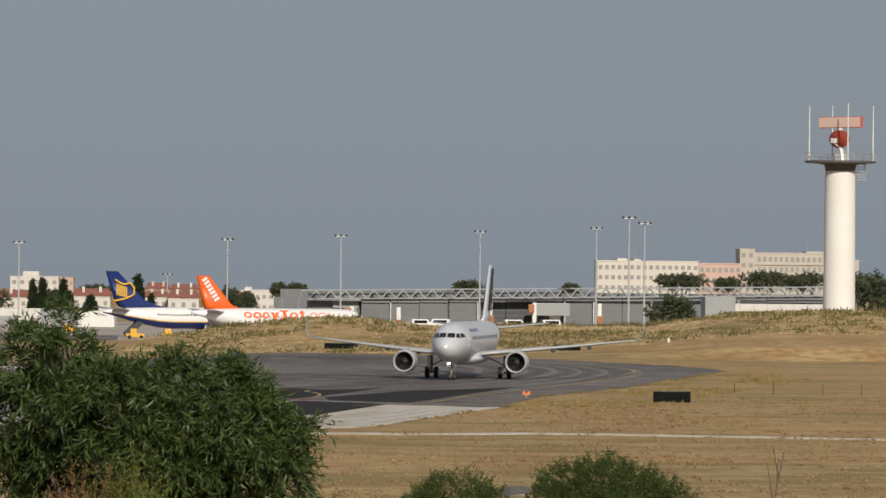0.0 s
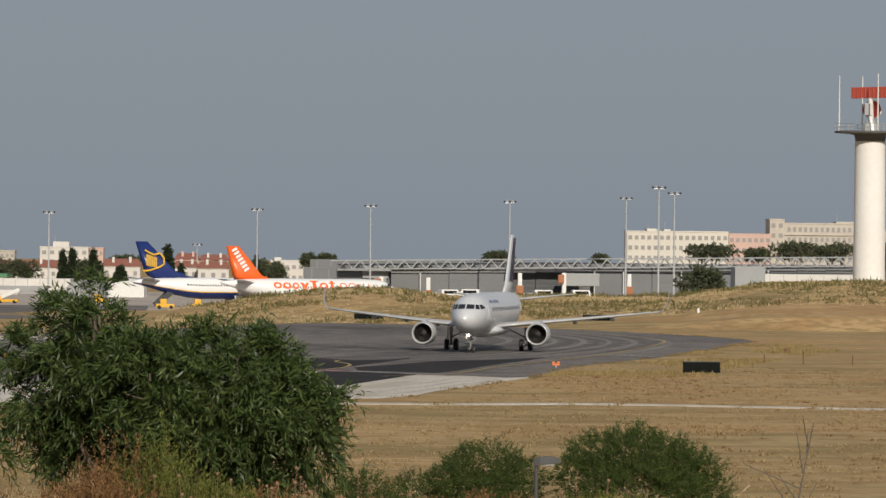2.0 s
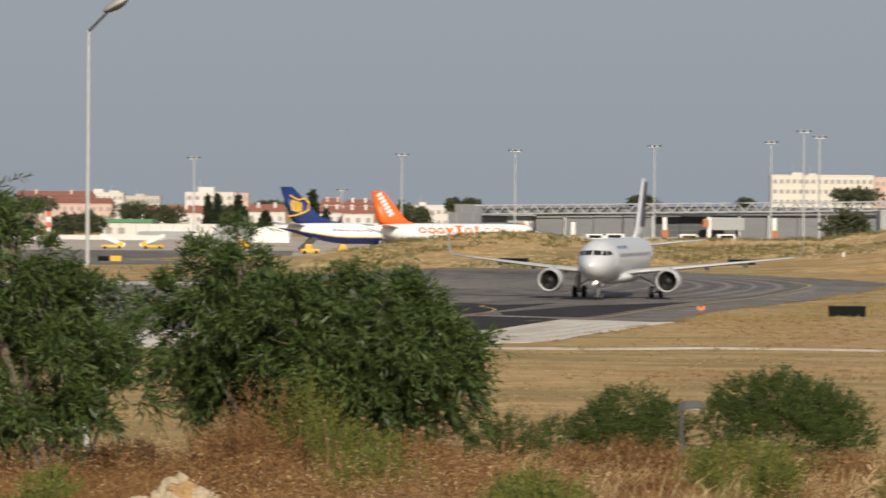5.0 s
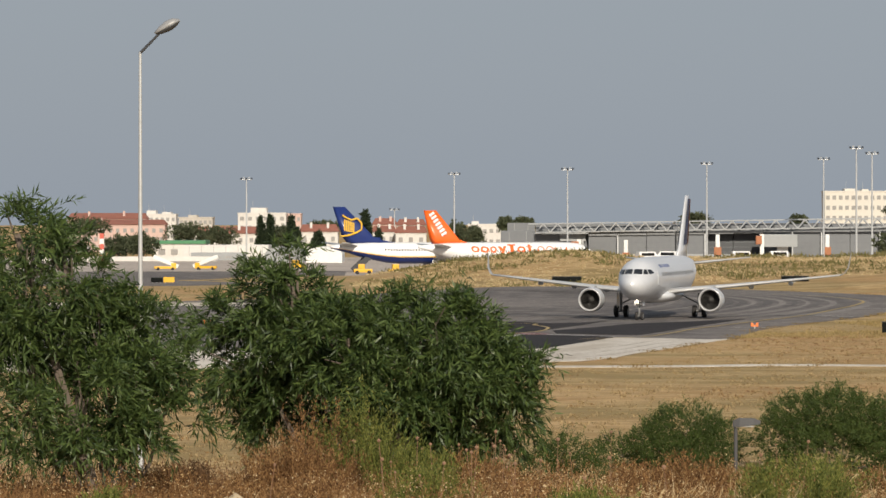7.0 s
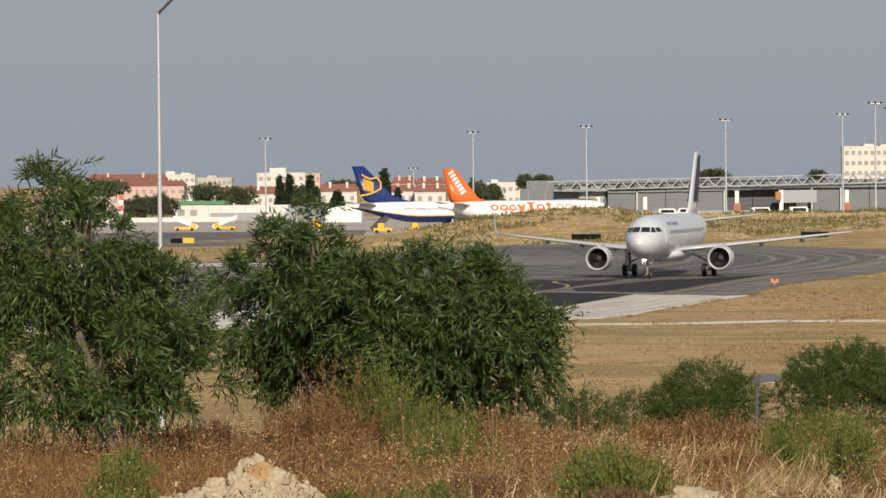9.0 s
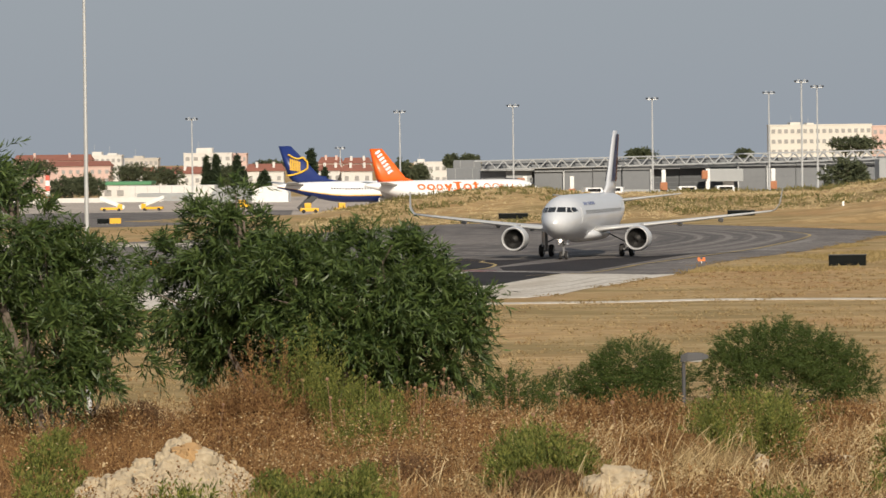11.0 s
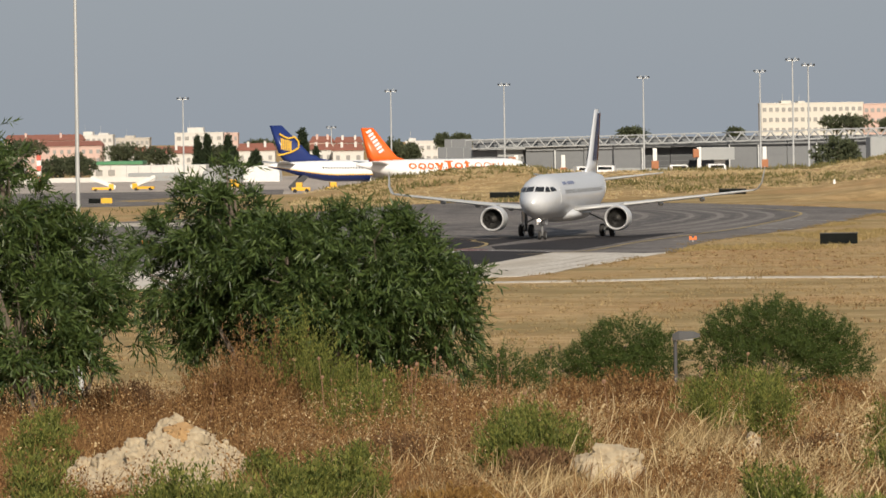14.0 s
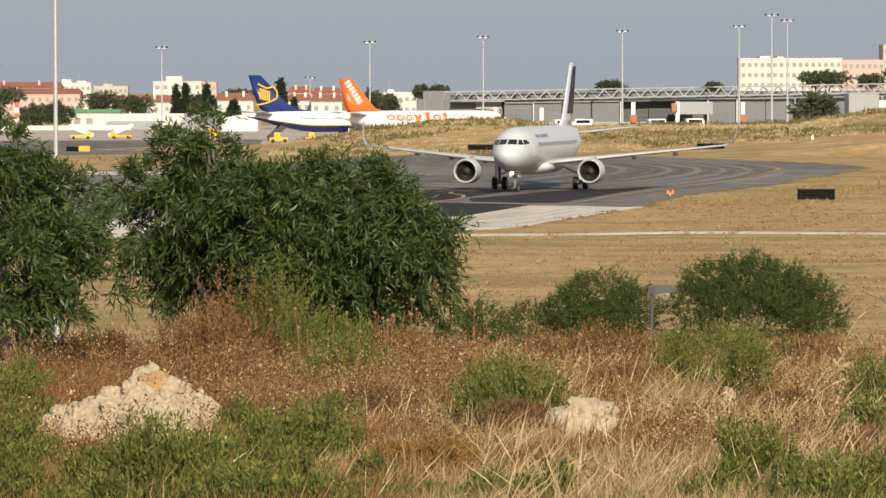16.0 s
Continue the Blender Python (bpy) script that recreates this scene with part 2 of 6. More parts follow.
def mesh_of(name, verts, faces, material, parent=None, smooth=False):
    me = bpy.data.meshes.new(name)
    me.from_pydata(verts, [], faces)
    me.materials.append(material)
    if smooth:
        me.polygons.foreach_set("use_smooth", [True] * len(me.polygons))
    ob = new(name, me)
    if parent is not None:
        ob.parent = parent
    return ob


def thing(name, m, label, category, group="", kind=""):
    ob = new(name)
    ob.empty_display_size = 0.2
    ob.matrix_world = m
    return tagged(ob, label, category, group, kind)


def add_box(bm, lo, hi, bevel=0.0, m=None):
    c = [(a + b) / 2 for a, b in zip(lo, hi)]
    s = [b - a for a, b in zip(lo, hi)]
    t = Matrix.Translation(c) @ Matrix.Diagonal((*s, 1))
    r = bmesh.ops.create_cube(bm, size=1, matrix=(m @ t) if m else t)
    if bevel:
        es = list({e for v in r["verts"] for e in v.link_edges})
        bmesh.ops.bevel(bm, geom=es, offset=bevel, segments=2, affect="EDGES", profile=0.7)
    return bm


def box(lo, hi, bevel=0.0, m=None):
    return add_box(bmesh.new(), lo, hi, bevel, m)


def add_rod(bm, a, b, r1, r2=None, seg=10, caps=True):
    a, b = Vector(a), Vector(b)
    d = b - a
    m = Matrix.Translation((a + b) / 2) @ d.to_track_quat("Z", "Y").to_matrix().to_4x4()
    bmesh.ops.create_cone(bm, cap_ends=caps, segments=seg, radius1=r1, radius2=r1 if r2 is None else r2, depth=d.length, matrix=m)
    return bm


def rod(a, b, r1, r2=None, seg=10):
    return add_rod(bmesh.new(), a, b, r1, r2, seg)


def add_loft(bm, rings, closed=True, caps=True, mat=0):
    vs = [[bm.verts.new(p) for p in ring] for ring in rings]
    n = len(rings[0])
    for A, B in zip(vs, vs[1:]):
        for i in range(n if closed else n - 1):
            j = (i + 1) % n
            f = bm.faces.new((A[i], A[j], B[j], B[i]))
            f.material_index = mat
    if caps and closed:
        for r in (vs[0][::-1], vs[-1]):
            bm.faces.new(r).material_index = mat
    return bm


def fix(bm):
    bmesh.ops.recalc_face_normals(bm, faces=bm.faces)
    return bm


def add_lathe(bm, profile, axis="x", centre=(0, 0, 0), seg=24, mat=0):
    """profile: (along, radius); turned round an axis through centre."""
    rings = []
    for s, r in profile:
        ring = []
        for k in range(seg):
            a = 2 * math.pi * k / seg
            u, v = r * math.cos(a), r * math.sin(a)
            p = {"x": (s, u, v), "y": (u, s, v), "z": (u, v, s)}[axis]
            ring.append(tuple(c + q for c, q in zip(centre, p)))
        rings.append(ring)
    return add_loft(bm, rings, True, False, mat)
# ---------- ground ----------
PROFILE = [(-60, 8.6), (0, 8.3), (20, 7.6), (40, 6.9), (55, 6.55), (68, 6.2), (80, 5.2), (110, 2.4), (150, 0.4), (190, -0.05), (640, -0.05)]
CREST = [(-60, -0.3), (-19, 0.6), (-10.6, 1.8), (-6.4, 2.6), (0.4, 3.4), (7, 3.9), (12, 4.2), (19, 3.6), (24, 3.1), (48, 3.1), (57, 3.4), (65, 4.4), (70, 5.4), (83, 5.8), (93, 5.6), (130, 5.2)]


def smoothstep(a, b, v):
    u = min(1, max(0, (v - a) / (b - a)))
    return u * u * (3 - 2 * u)


def lerp_table(table, v):
    if v <= table[0][0]:
        return table[0][1]
    for (a, p), (b, q) in zip(table, table[1:]):
        if v <= b:
            u = (v - a) / (b - a)
            return p + (q - p) * u
    return table[-1][1]


def height(x, y):
    z = lerp_table(PROFILE, y)
    if y < 200:
        z += 0.12 * noise.noise((x * 0.6, y * 0.25, 0)) * smoothstep(5, 30, y) * (1 - smoothstep(110, 160, y))
    if y > 660:
        crest = lerp_table(CREST, x * 760 / y)
        start = lerp_table([(-40, 735), (0, 700), (17, 690), (45, 640), (60, 610)], x)
        up = smoothstep(start, 762, y)
        back = 1 - smoothstep(785, 840, y)
        if x > 66 and y > 760:
            back = 1 - smoothstep(840, 900, y)
        z += crest * up * back + 0.25 * noise.noise((x * 0.15, y * 0.06, 3)) * up * back
    return z - 1.25 * smoothstep(770, 860, y) * (1 - smoothstep(14, 22, x * 760 / max(y, 760)))


def add_ground():
    ys = list(np.arange(-60, 30, 6)) + list(np.arange(30, 90, 1.0)) + list(np.arange(90, 220, 5)) + list(np.arange(220, 600, 20)) + list(np.arange(600, 920, 4)) + list(np.geomspace(920, 4900, 24))
    xs = [-3000, -1500, -800, -400] + list(np.arange(-200, -70, 20)) + list(np.arange(-70, -12, 2.5)) + list(np.arange(-12, 20, 0.6)) + list(np.arange(20, 120, 2.5)) + list(np.arange(120, 220, 20)) + [400, 800, 1500, 3000]
    verts = [(x, y, height(x, y)) for y in ys for x in xs]
    n = len(xs)
    faces = [(j * n + i, j * n + i + 1, (j + 1) * n + i + 1, (j + 1) * n + i) for j in range(len(ys) - 1) for i in range(n - 1)]
    ob = mesh_of("ground", verts, faces, M["field"], smooth=True)
    return tagged(ob, "dry straw-coloured grassland with a low rise behind the taxiway", "ground", kind="structure")


add_ground()


def smooth_line(pts, n=8):
    """A rounded line through points."""
    out = []
    for i in range(len(pts) - 1):
        p0, p1, p2, p3 = (Vector(pts[max(0, min(len(pts) - 1, i + k))]) for k in (-1, 0, 1, 2))
        for k in range(n):
            u = k / n
            out.append(0.5 * ((2 * p1) + (p2 - p0) * u + (2 * p0 - 5 * p1 + 4 * p2 - p3) * u * u + (3 * p1 - p0 - 3 * p2 + p3) * u ** 3))
    return out + [Vector(pts[-1])]


def slab(name, outline, z, material, label, category, thick=0.04):
    bm = bmesh.new()
    f = bm.faces.new([bm.verts.new((p[0], p[1], z)) for p in outline])
    if f.normal.z < 0:
        f.normal_flip()
    r = bmesh.ops.extrude_face_region(bm, geom=[f])
    for v in r["geom"]:
        if isinstance(v, bmesh.types.BMVert):
            v.co.z -= thick
    fix(bm)
    return tagged(part(name, bm, material), label, category, kind="structure")


def stripe(name, pts, width, z, material, label):
    line = smooth_line(pts)
    bm = bmesh.new()
    rings = []
    for i, p in enumerate(line):
        d = (line[min(i + 1, len(line) - 1)] - line[max(i - 1, 0)]).normalized()
        s = Vector((-d.y, d.x)) * width / 2
        rings.append([(p.x + s.x, p.y + s.y, z), (p.x - s.x, p.y - s.y, z)])
    add_loft(bm, rings, False, False)
    fix(bm)
    return tagged(part(name, bm, material), label, "road marking", kind="structure")


near_edge = smooth_line([(-140, 300), (-60, 330), (1.9, 368.8), (9.4, 398), (18.6, 402.5), (21.3, 425), (24, 441), (28.2, 460), (35.3, 488), (42.8, 526), (48.5, 558), (52.2, 577)])
far_edge = smooth_line([(52, 588), (50, 602), (46, 620), (38, 646), (29, 668), (17.1, 683), (-0.4, 686), (-25, 600), (-60, 560), (-160, 545)])
slab("taxiway", near_edge + far_edge, 0.0, M["asphalt"], "grey worn asphalt taxiway curving through dry grass", "taxiway")
slab("taxiway_shoulder", [(-140, 262), (-60, 300), (-20, 326), (3, 340.9), (5.7, 342.8), (8.1, 350), (10, 362), (12.8, 374), (15, 386), (18.6, 402.5), (16.4, 400.5), (13.9, 404.2), (9.5, 407.6), (4.1, 376.5), (2.0, 371), (-20, 369), (-60, 372), (-140, 345)], 0.012, M["concrete"], "pale concrete strip along the taxiway's edge", "taxiway")
DARK = "darker fresh asphalt on the taxiway"
slab("asphalt_patch", [(-16, 374), (-2.6, 376), (2.0, 371.3), (4.1, 376.8), (9.5, 407.9), (8.2, 411.7), (5.5, 414), (2.2, 416.2), (-1.4, 398), (-16, 392)], 0.024, M["new_asphalt"], DARK, "taxiway")
slab("asphalt_patch", [(-16, 420), (-2.9, 424), (2.3, 425.5), (4.9, 437), (7.5, 451.7), (10.4, 469.6), (7.9, 463.2), (5, 459), (2.5, 464.5), (-1.7, 469.4), (-16, 474)], 0.024, M["new_asphalt"], DARK, "taxiway")
slab("asphalt_patch", [(4.8, 430.8), (8.8, 444.4), (12.7, 459.0), (18.1, 466.6), (23.4, 477.1), (17.3, 445.7), (13.1, 421.7), (11.5, 414.4), (8.3, 417.4), (5.0, 420.6)], 0.024, M["new_asphalt"], DARK, "taxiway")
slab("painted_sign", [(-16, 404), (-2.3, 405), (-0.5, 410), (2.2, 417), (4.4, 417.6), (4.4, 421), (2.3, 423), (0.4, 420.4), (-1.7, 417), (-16, 414)], 0.03, M["faded_red"], "faded red painted marking on the taxiway", "road marking")
slab("perimeter_path", smooth_line([(-60, 330.5), (4.6, 329.5), (19.6, 332.5), (40, 326), (120, 300)]) + smooth_line([(120, 303.5), (40, 329.3), (19.6, 336), (4.6, 333), (-60, 334)]), -0.02, M["concrete"], "narrow pale concrete path through the grass", "path")
slab("far_taxiway", [(-160, 700), (-43, 702), (-30, 735), (-24, 800), (-26, 880), (-54, 875), (-160, 880)], -0.02, M["asphalt"], "dark asphalt taxiway near the apron", "taxiway")
slab("apron", [(-400, 885), (-40, 880), (-20, 890), (15, 900), (21, 1290), (-400, 1290)], -1.2, M["apron"], "pale concrete apron before the terminal", "apron")
slab("east_apron", [(25.5, 905), (400, 905), (400, 1290), (36, 1290)], 0.0, M["apron"], "pale concrete apron at the foot of the terminal", "apron")
slab("pale_taxiway_edge", [(-160, 545), (-60, 552), (-28, 548), (-26, 566), (-60, 574), (-160, 570)], 0.012, M["concrete"], "pale concrete shoulder of the taxiway", "taxiway")
stripe("taxiway_line", [(6.6, 401), (12.3, 410.3), (17, 436), (20, 449.5), (26, 476), (30.4, 496), (35, 523.6), (39.3, 551.6), (41.5, 575), (40, 600), (34, 622)], 0.34, 0.04, M["line_y"], "worn yellow taxiway edge line")
stripe("taxiway_line", [(-20, 462), (1.4, 458.6), (3.4, 450.9), (4.5, 441.6), (4.0, 431), (2.7, 424), (0.4, 421.6), (-12, 420)], 0.3, 0.04, M["line_y"], "worn yellow curved guide line")
stripe("stop_line", [(-16, 394), (-1.4, 398.6), (2.2, 417), (5.5, 414.6), (9.5, 409)], 0.45, 0.04, M["line_w"], "worn white line on the taxiway")
for pts in ([(30.2, 493.4), (34.4, 486.4)], [(35.4, 530), (42.6, 523.8)], [(20.5, 441), (24.6, 440)]):
    stripe("joint_line", pts, 0.5, 0.04, M["line_w"], "thin pale joint across the taxiway")
# joints and tyre scuffs in the concrete strip
for d in (0.22, 0.48, 0.74):
    stripe("concrete_joint", [(3, 341 + 30 * d), (5.7 + 1.2 * d, 343 + 38 * d), (8.1 + 2.6 * d, 350 + 46 * d), (12.8 - 0.5 * d, 374 + 30 * d), (15.6, 388 + 13 * d)], 0.25, 0.02, M["joint"], "dark joint in the concrete strip")
# bands of rubber swept round the bend
BEND = [(-30, 668), (-8, 662), (10, 655), (22, 640), (29.5, 612), (32.3, 584), (32.0, 562), (29.5, 539), (24.4, 511), (18, 487), (7, 462), (-8, 440), (-30, 425)]


def swept(d, a=0, b=99):
    """The bend's line moved outwards by d metres."""
    out = []
    for i, p in enumerate(BEND):
        q, r = Vector(BEND[max(0, i - 1)]), Vector(BEND[min(len(BEND) - 1, i + 1)])
        n = (r - q).normalized()
        out.append((p[0] - n.y * d, p[1] + n.x * d * 1.5))
    return out[a:b]


for k, (d, w, mt, a, b) in enumerate(((-9, 1.2, "pale_track", 1, 10), (-7, 0.7, "skid", 1, 11), (-5.4, 0.8, "pale_track", 2, 10), (-3.8, 0.6, "skid", 1, 11), (-2.6, 0.5, "pale_track", 2, 11), (-1.2, 0.6, "skid", 0, 12), (0.2, 0.8, "pale_track", 2, 11), (1.8, 1.1, "skid", 1, 12), (3.4, 0.6, "pale_track", 2, 9), (4.6, 0.9, "skid", 1, 12), (6.4, 1.6, "skid", 2, 11), (8.6, 0.7, "pale_track", 3, 9), (10.2, 1.8, "skid", 2, 10), (12.6, 0.7, "pale_track", 3, 9), (14.2, 1.1, "skid", 3, 9))):
    stripe("tyre_track", swept(-d, a, b), w, 0.005 + 0.001 * k, M[mt], "curved band of worn rubber on the taxiway")
for k, (y, w) in enumerate(((478, 1.6), (490, 0.9), (503, 1.4), (517, 0.8), (528, 1.8))):
    stripe("tyre_track", [(-70, y - 22), (-40, y - 6), (-18, y), (4, y + 16)], w, 0.021 + 0.0005 * k, M["skid" if k % 2 else "pale_track"], "straight band of worn rubber on the taxiway")
# ---------- airliners ----------
A320 = [(0, 0.06, 3.42, 3.3), (0.25, 0.5, 3.82, 2.86), (0.8, 0.93, 4.2, 2.45), (1.6, 1.28, 4.58, 2.16), (2.2, 1.46, 4.92, 2.03), (2.9, 1.62, 5.3, 1.93), (3.6, 1.75, 5.56, 1.85), (4.6, 1.87, 5.75, 1.78),
        (6, 1.95, 5.85, 1.74), (8, 1.975, 5.87, 1.73), (24.5, 1.975, 5.87, 1.73), (27, 1.9, 5.87, 1.95), (29.5, 1.68, 5.84, 2.5), (32, 1.32, 5.76, 3.15), (34.5, 0.88, 5.62, 3.95), (36.5, 0.45, 5.42, 4.55), (37.5, 0.22, 5.25, 4.8)]


class Airliner:
    """An airliner with its nose along +x, its left along +y, and the point between its main wheels at the origin."""

    def __init__(self, m, label, sections, gear_at=17.71, stretch=1.0, **paint):
        self.root = thing("airliner", m, label, "aeroplane", group="airliners at the airport")
        self.sec, self.g, self.k, self.paint = sections, gear_at, stretch, paint

    def at(self, s):
        t = self.sec
        for a, b in zip(t, t[1:]):
            if s <= b[0]:
                u = (s - a[0]) / (b[0] - a[0])
                return tuple(p + (q - p) * u for p, q in zip(a[1:], b[1:]))
        return t[-1][1:]

    def skin(self, s, a, out=0.0):
        """The skin at s metres behind the nose, a degrees from straight up towards the left."""
        w, top, bot = self.at(s)
        h, c = (top - bot) / 2, (top + bot) / 2
        t = radians(a)
        return Vector((self.g - s, (w + out) * math.sin(t), c + (h + out) * math.cos(t)))

    def from_front(self, y, z, out=0.015):
        """The skin of the nose that lies behind a point seen from straight ahead."""
        lo, hi = 0.2, 6.0
        for _ in range(24):
            mid = (lo + hi) / 2
            w, top, bot = self.at(mid)
            inside = (y / w) ** 2 + ((z - (top + bot) / 2) / ((top - bot) / 2)) ** 2 < 1
            lo, hi = (lo, mid) if inside else (mid, hi)
        return Vector((self.g - hi + out, y * (1 + out), z + out))

    def fuselage(self, mats, pick=None, n=32):
        bm = bmesh.new()
        ss = [t[0] for t in self.sec]
        dense = []
        for a, b in zip(ss, ss[1:]):
            k = max(1, int((b - a) / 1.2))
            dense += [a + (b - a) * i / k for i in range(k)]
        dense.append(ss[-1])
        add_loft(bm, [[self.skin(s, 360 * i / n) for i in range(n)] for s in dense])
        if pick:
            for f in bm.faces:
                f.material_index = pick(f.calc_center_median())
        fix(bm)
        return part("fuselage", bm, mats, self.root, smooth=True)

    def patch(self, name, s0, s1, a0, a1, mat, parent, out=0.02, n=3, skew=0.0, label=""):
        bm = bmesh.new()
        rows = []
        for i in range(n + 1):
            a = a0 + (a1 - a0) * i / n
            d = skew * i / n
            rows.append([self.skin(s0 + d + (s1 - s0) * j / n, a, out) for j in range(n + 1)])
        add_loft(bm, rows, False, False)
        fix(bm)
        r = bmesh.ops.solidify(bm, geom=bm.faces[:], thickness=-0.03)
        return part(name, bm, mat, parent, label)

    def ring(self, name, s, a, rs, ra, inner, mat, parent, out=0.014, n=20):
        """A flat oval ring on the skin, rs metres by ra degrees."""
        bm = bmesh.new()
        add_loft(bm, [[self.skin(s + rs * f * math.cos(t), a + ra * f * math.sin(t), out) for t in [2 * math.pi * k / n for k in range(n)]] for f in (1.0, inner)], True, False)
        fix(bm)
        bmesh.ops.solidify(bm, geom=bm.faces[:], thickness=-0.03)
        return part(name, bm, mat, parent)

    def surface(self, name, rows, mat, label="", thick=0.11):
        """A lifting surface from rows of (front point, chord, thickness direction)."""
        prof = [(0, 0), (0.015, 0.35), (0.06, 0.68), (0.2, 1), (0.45, 0.95), (0.75, 0.5), (1, 0.05), (0.75, -0.25), (0.45, -0.62), (0.2, -0.75), (0.06, -0.52), (0.015, -0.3)]
        bm = bmesh.new()
        add_loft(bm, [[Vector(p) + Vector((-c * u, 0, 0)) + Vector(d) * (c * thick / 2 * v) for u, v in prof] for p, c, d in rows])
        fix(bm)
        return part(name, bm, mat, self.root, label, smooth=True)

    def engine(self, side, y, z, front, length, r, shell):
        g = self.g
        c = (g - front, side * y, z)
        bm = bmesh.new()
        add_lathe(bm, [(-0.22, r * 1.0), (-0.9, r * 1.05), (-length * 0.55, r * 1.02), (-length, r * 0.68)], "x", c, 32)
        add_lathe(bm, [(-length, r * 0.66), (-length * 0.6, r * 0.8)], "x", c, 32)
        e = part("engine", fix(bm), shell, self.root, smooth=True)
        bm = bmesh.new()
        add_lathe(bm, [(-0.22, r * 1.0), (-0.06, r * 0.97), (0.0, r * 0.91), (-0.06, r * 0.85), (-0.3, r * 0.80)], "x", c, 32)
        part("inlet_lip", fix(bm), M["chrome"], e, "polished metal inlet lip", smooth=True)
        bm = bmesh.new()
        add_lathe(bm, [(-0.3, r * 0.80), (-1.0, r * 0.78), (-1.05, 0.02)], "x", c, 32)
        part("inlet_duct", fix(bm), M["dark"], e, smooth=True)
        for k in range(24):
            a = 2 * math.pi * k / 24
            p = [Vector((dx, rr * math.cos(a + da), rr * math.sin(a + da))) + Vector(c) for rr, da, dx in ((r * 0.22, -0.1, -0.95), (r * 0.76, -0.06, -0.95), (r * 0.76, 0.09, -0.75), (r * 0.22, 0.1, -0.82))]
            bm = bmesh.new()
            bm.faces.new([bm.verts.new(v) for v in p])
            bmesh.ops.solidify(bm, geom=bm.faces[:], thickness=0.015)
            part("fan_blade", bm, M["fan"], e)
        bm = bmesh.new()
        add_lathe(bm, [(-0.45, 0.01), (-0.52, r * 0.1), (-0.9, r * 0.27)], "x", c, 16)
        part("spinner", fix(bm), M["fan"], e, smooth=True)
        bm = bmesh.new()
        add_lathe(bm, [(-length * 0.9, r * 0.5), (-length - 0.7, r * 0.3)], "x", c, 20)
        part("exhaust", fix(bm), M["dark"], e, smooth=True)
        bm = bmesh.new()
        add_loft(bm, [[(c[0] - 1.2, c[1] + w, z + r * 0.9), (c[0] - 1.6, c[1] + w, z + r * 1.12), (c[0] - length - 1.6, c[1] + w, z + r * 1.2), (c[0] - length - 1.2, c[1] + w, z + r * 0.6)] for w in (-0.16, 0.16)])
        part("pylon", fix(bm), M["grey_skin"], e)

    def wheel(self, parent, x, y, r, w):
        bm = bmesh.new()
        add_lathe(bm, [(-w / 2, r * 0.55), (-w / 2, r * 0.86), (-w * 0.36, r * 0.97), (0, r), (w * 0.36, r * 0.97), (w / 2, r * 0.86), (w / 2, r * 0.55)], "y", (x, y, r), 24)
        t = part("wheel", fix(bm), M["tyre"], parent, "black rubber tyre", smooth=True)
        bm = bmesh.new()
        add_lathe(bm, [(-w * 0.44, 0.01), (-w * 0.36, r * 0.3), (-w * 0.46, r * 0.56), (w * 0.46, r * 0.56), (w * 0.36, r * 0.3), (w * 0.44, 0.01)], "y", (x, y, r), 16)
        part("rim", fix(bm), M["rim"], t, "pale metal rim")

    def gear(self, side, y=3.795, r=0.585, top=2.35):
        bm = bmesh.new()
        add_rod(bm, (0, side * y, r), (0.1, side * y, top), 0.12, 0.15)
        add_rod(bm, (0, side * (y - 0.55), r), (0, side * (y + 0.55), r), 0.09)
        add_rod(bm, (0, side * y, 1.3), (0, side * (y - 1.7), 2.15), 0.07)
        add_rod(bm, (-0.15, side * y, 1.0), (-0.5, side * y, 1.35), 0.05)
        add_rod(bm, (-0.5, side * y, 1.35), (-0.1, side * y, 1.75), 0.05)
        leg = part("main_landing_gear", bm, M["strut"], self.root)
        for d in (-0.46, 0.46):
            self.wheel(leg, 0, side * y + d, r, 0.42)
        part("gear_door", box((-0.75, side * (y + 0.30) - 0.03, 0.95), (0.65, side * (y + 0.30) + 0.03, 2.35), 0.02), self.paint["door"], leg)

    def nose_gear(self, at=5.07, r=0.39):
        x = self.g - at
        bm = bmesh.new()
        add_rod(bm, (x, 0, r), (x + 0.15, 0, 2.1), 0.09, 0.12)
        add_rod(bm, (x, -0.3, r), (x, 0.3, r), 0.07)
        add_rod(bm, (x + 0.05, 0, 1.2), (x + 1.0, 0, 1.95), 0.05)
        add_box(bm, (x - 0.05, -0.3, 1.28), (x + 0.15, 0.3, 1.42), 0.02)
        leg = part("nose_landing_gear", bm, M["strut"], self.root)
        for d in (-0.25, 0.25):
            self.wheel(leg, x, d, r, 0.24)
        for s in (-1, 1):
            part("gear_door", box((x - 0.6, s * 0.42 - 0.02, 1.35), (x + 0.5, s * 0.42 + 0.02, 1.95), 0.015), self.paint["door"], leg)
        return leg


def fillet_rows(g, root_s, tip_s, span, root_c, tip_c, z0, z1, side, y0=1.2, kink=None):
    rows = []
    for u in (0, 0.17, 0.34, 0.5, 0.67, 0.84, 1.0):
        y = y0 + (span - y0) * u
        c = root_c + (tip_c - root_c) * u
        if kink and u < kink:
            c += (kink - u) * 3.2
        s = root_s + (tip_s - root_s) * u
        rows.append(((g - s, side * y, z0 + (z1 - z0) * u + 0.12 * u * u), c, (0, 0, 1)))
    return rows


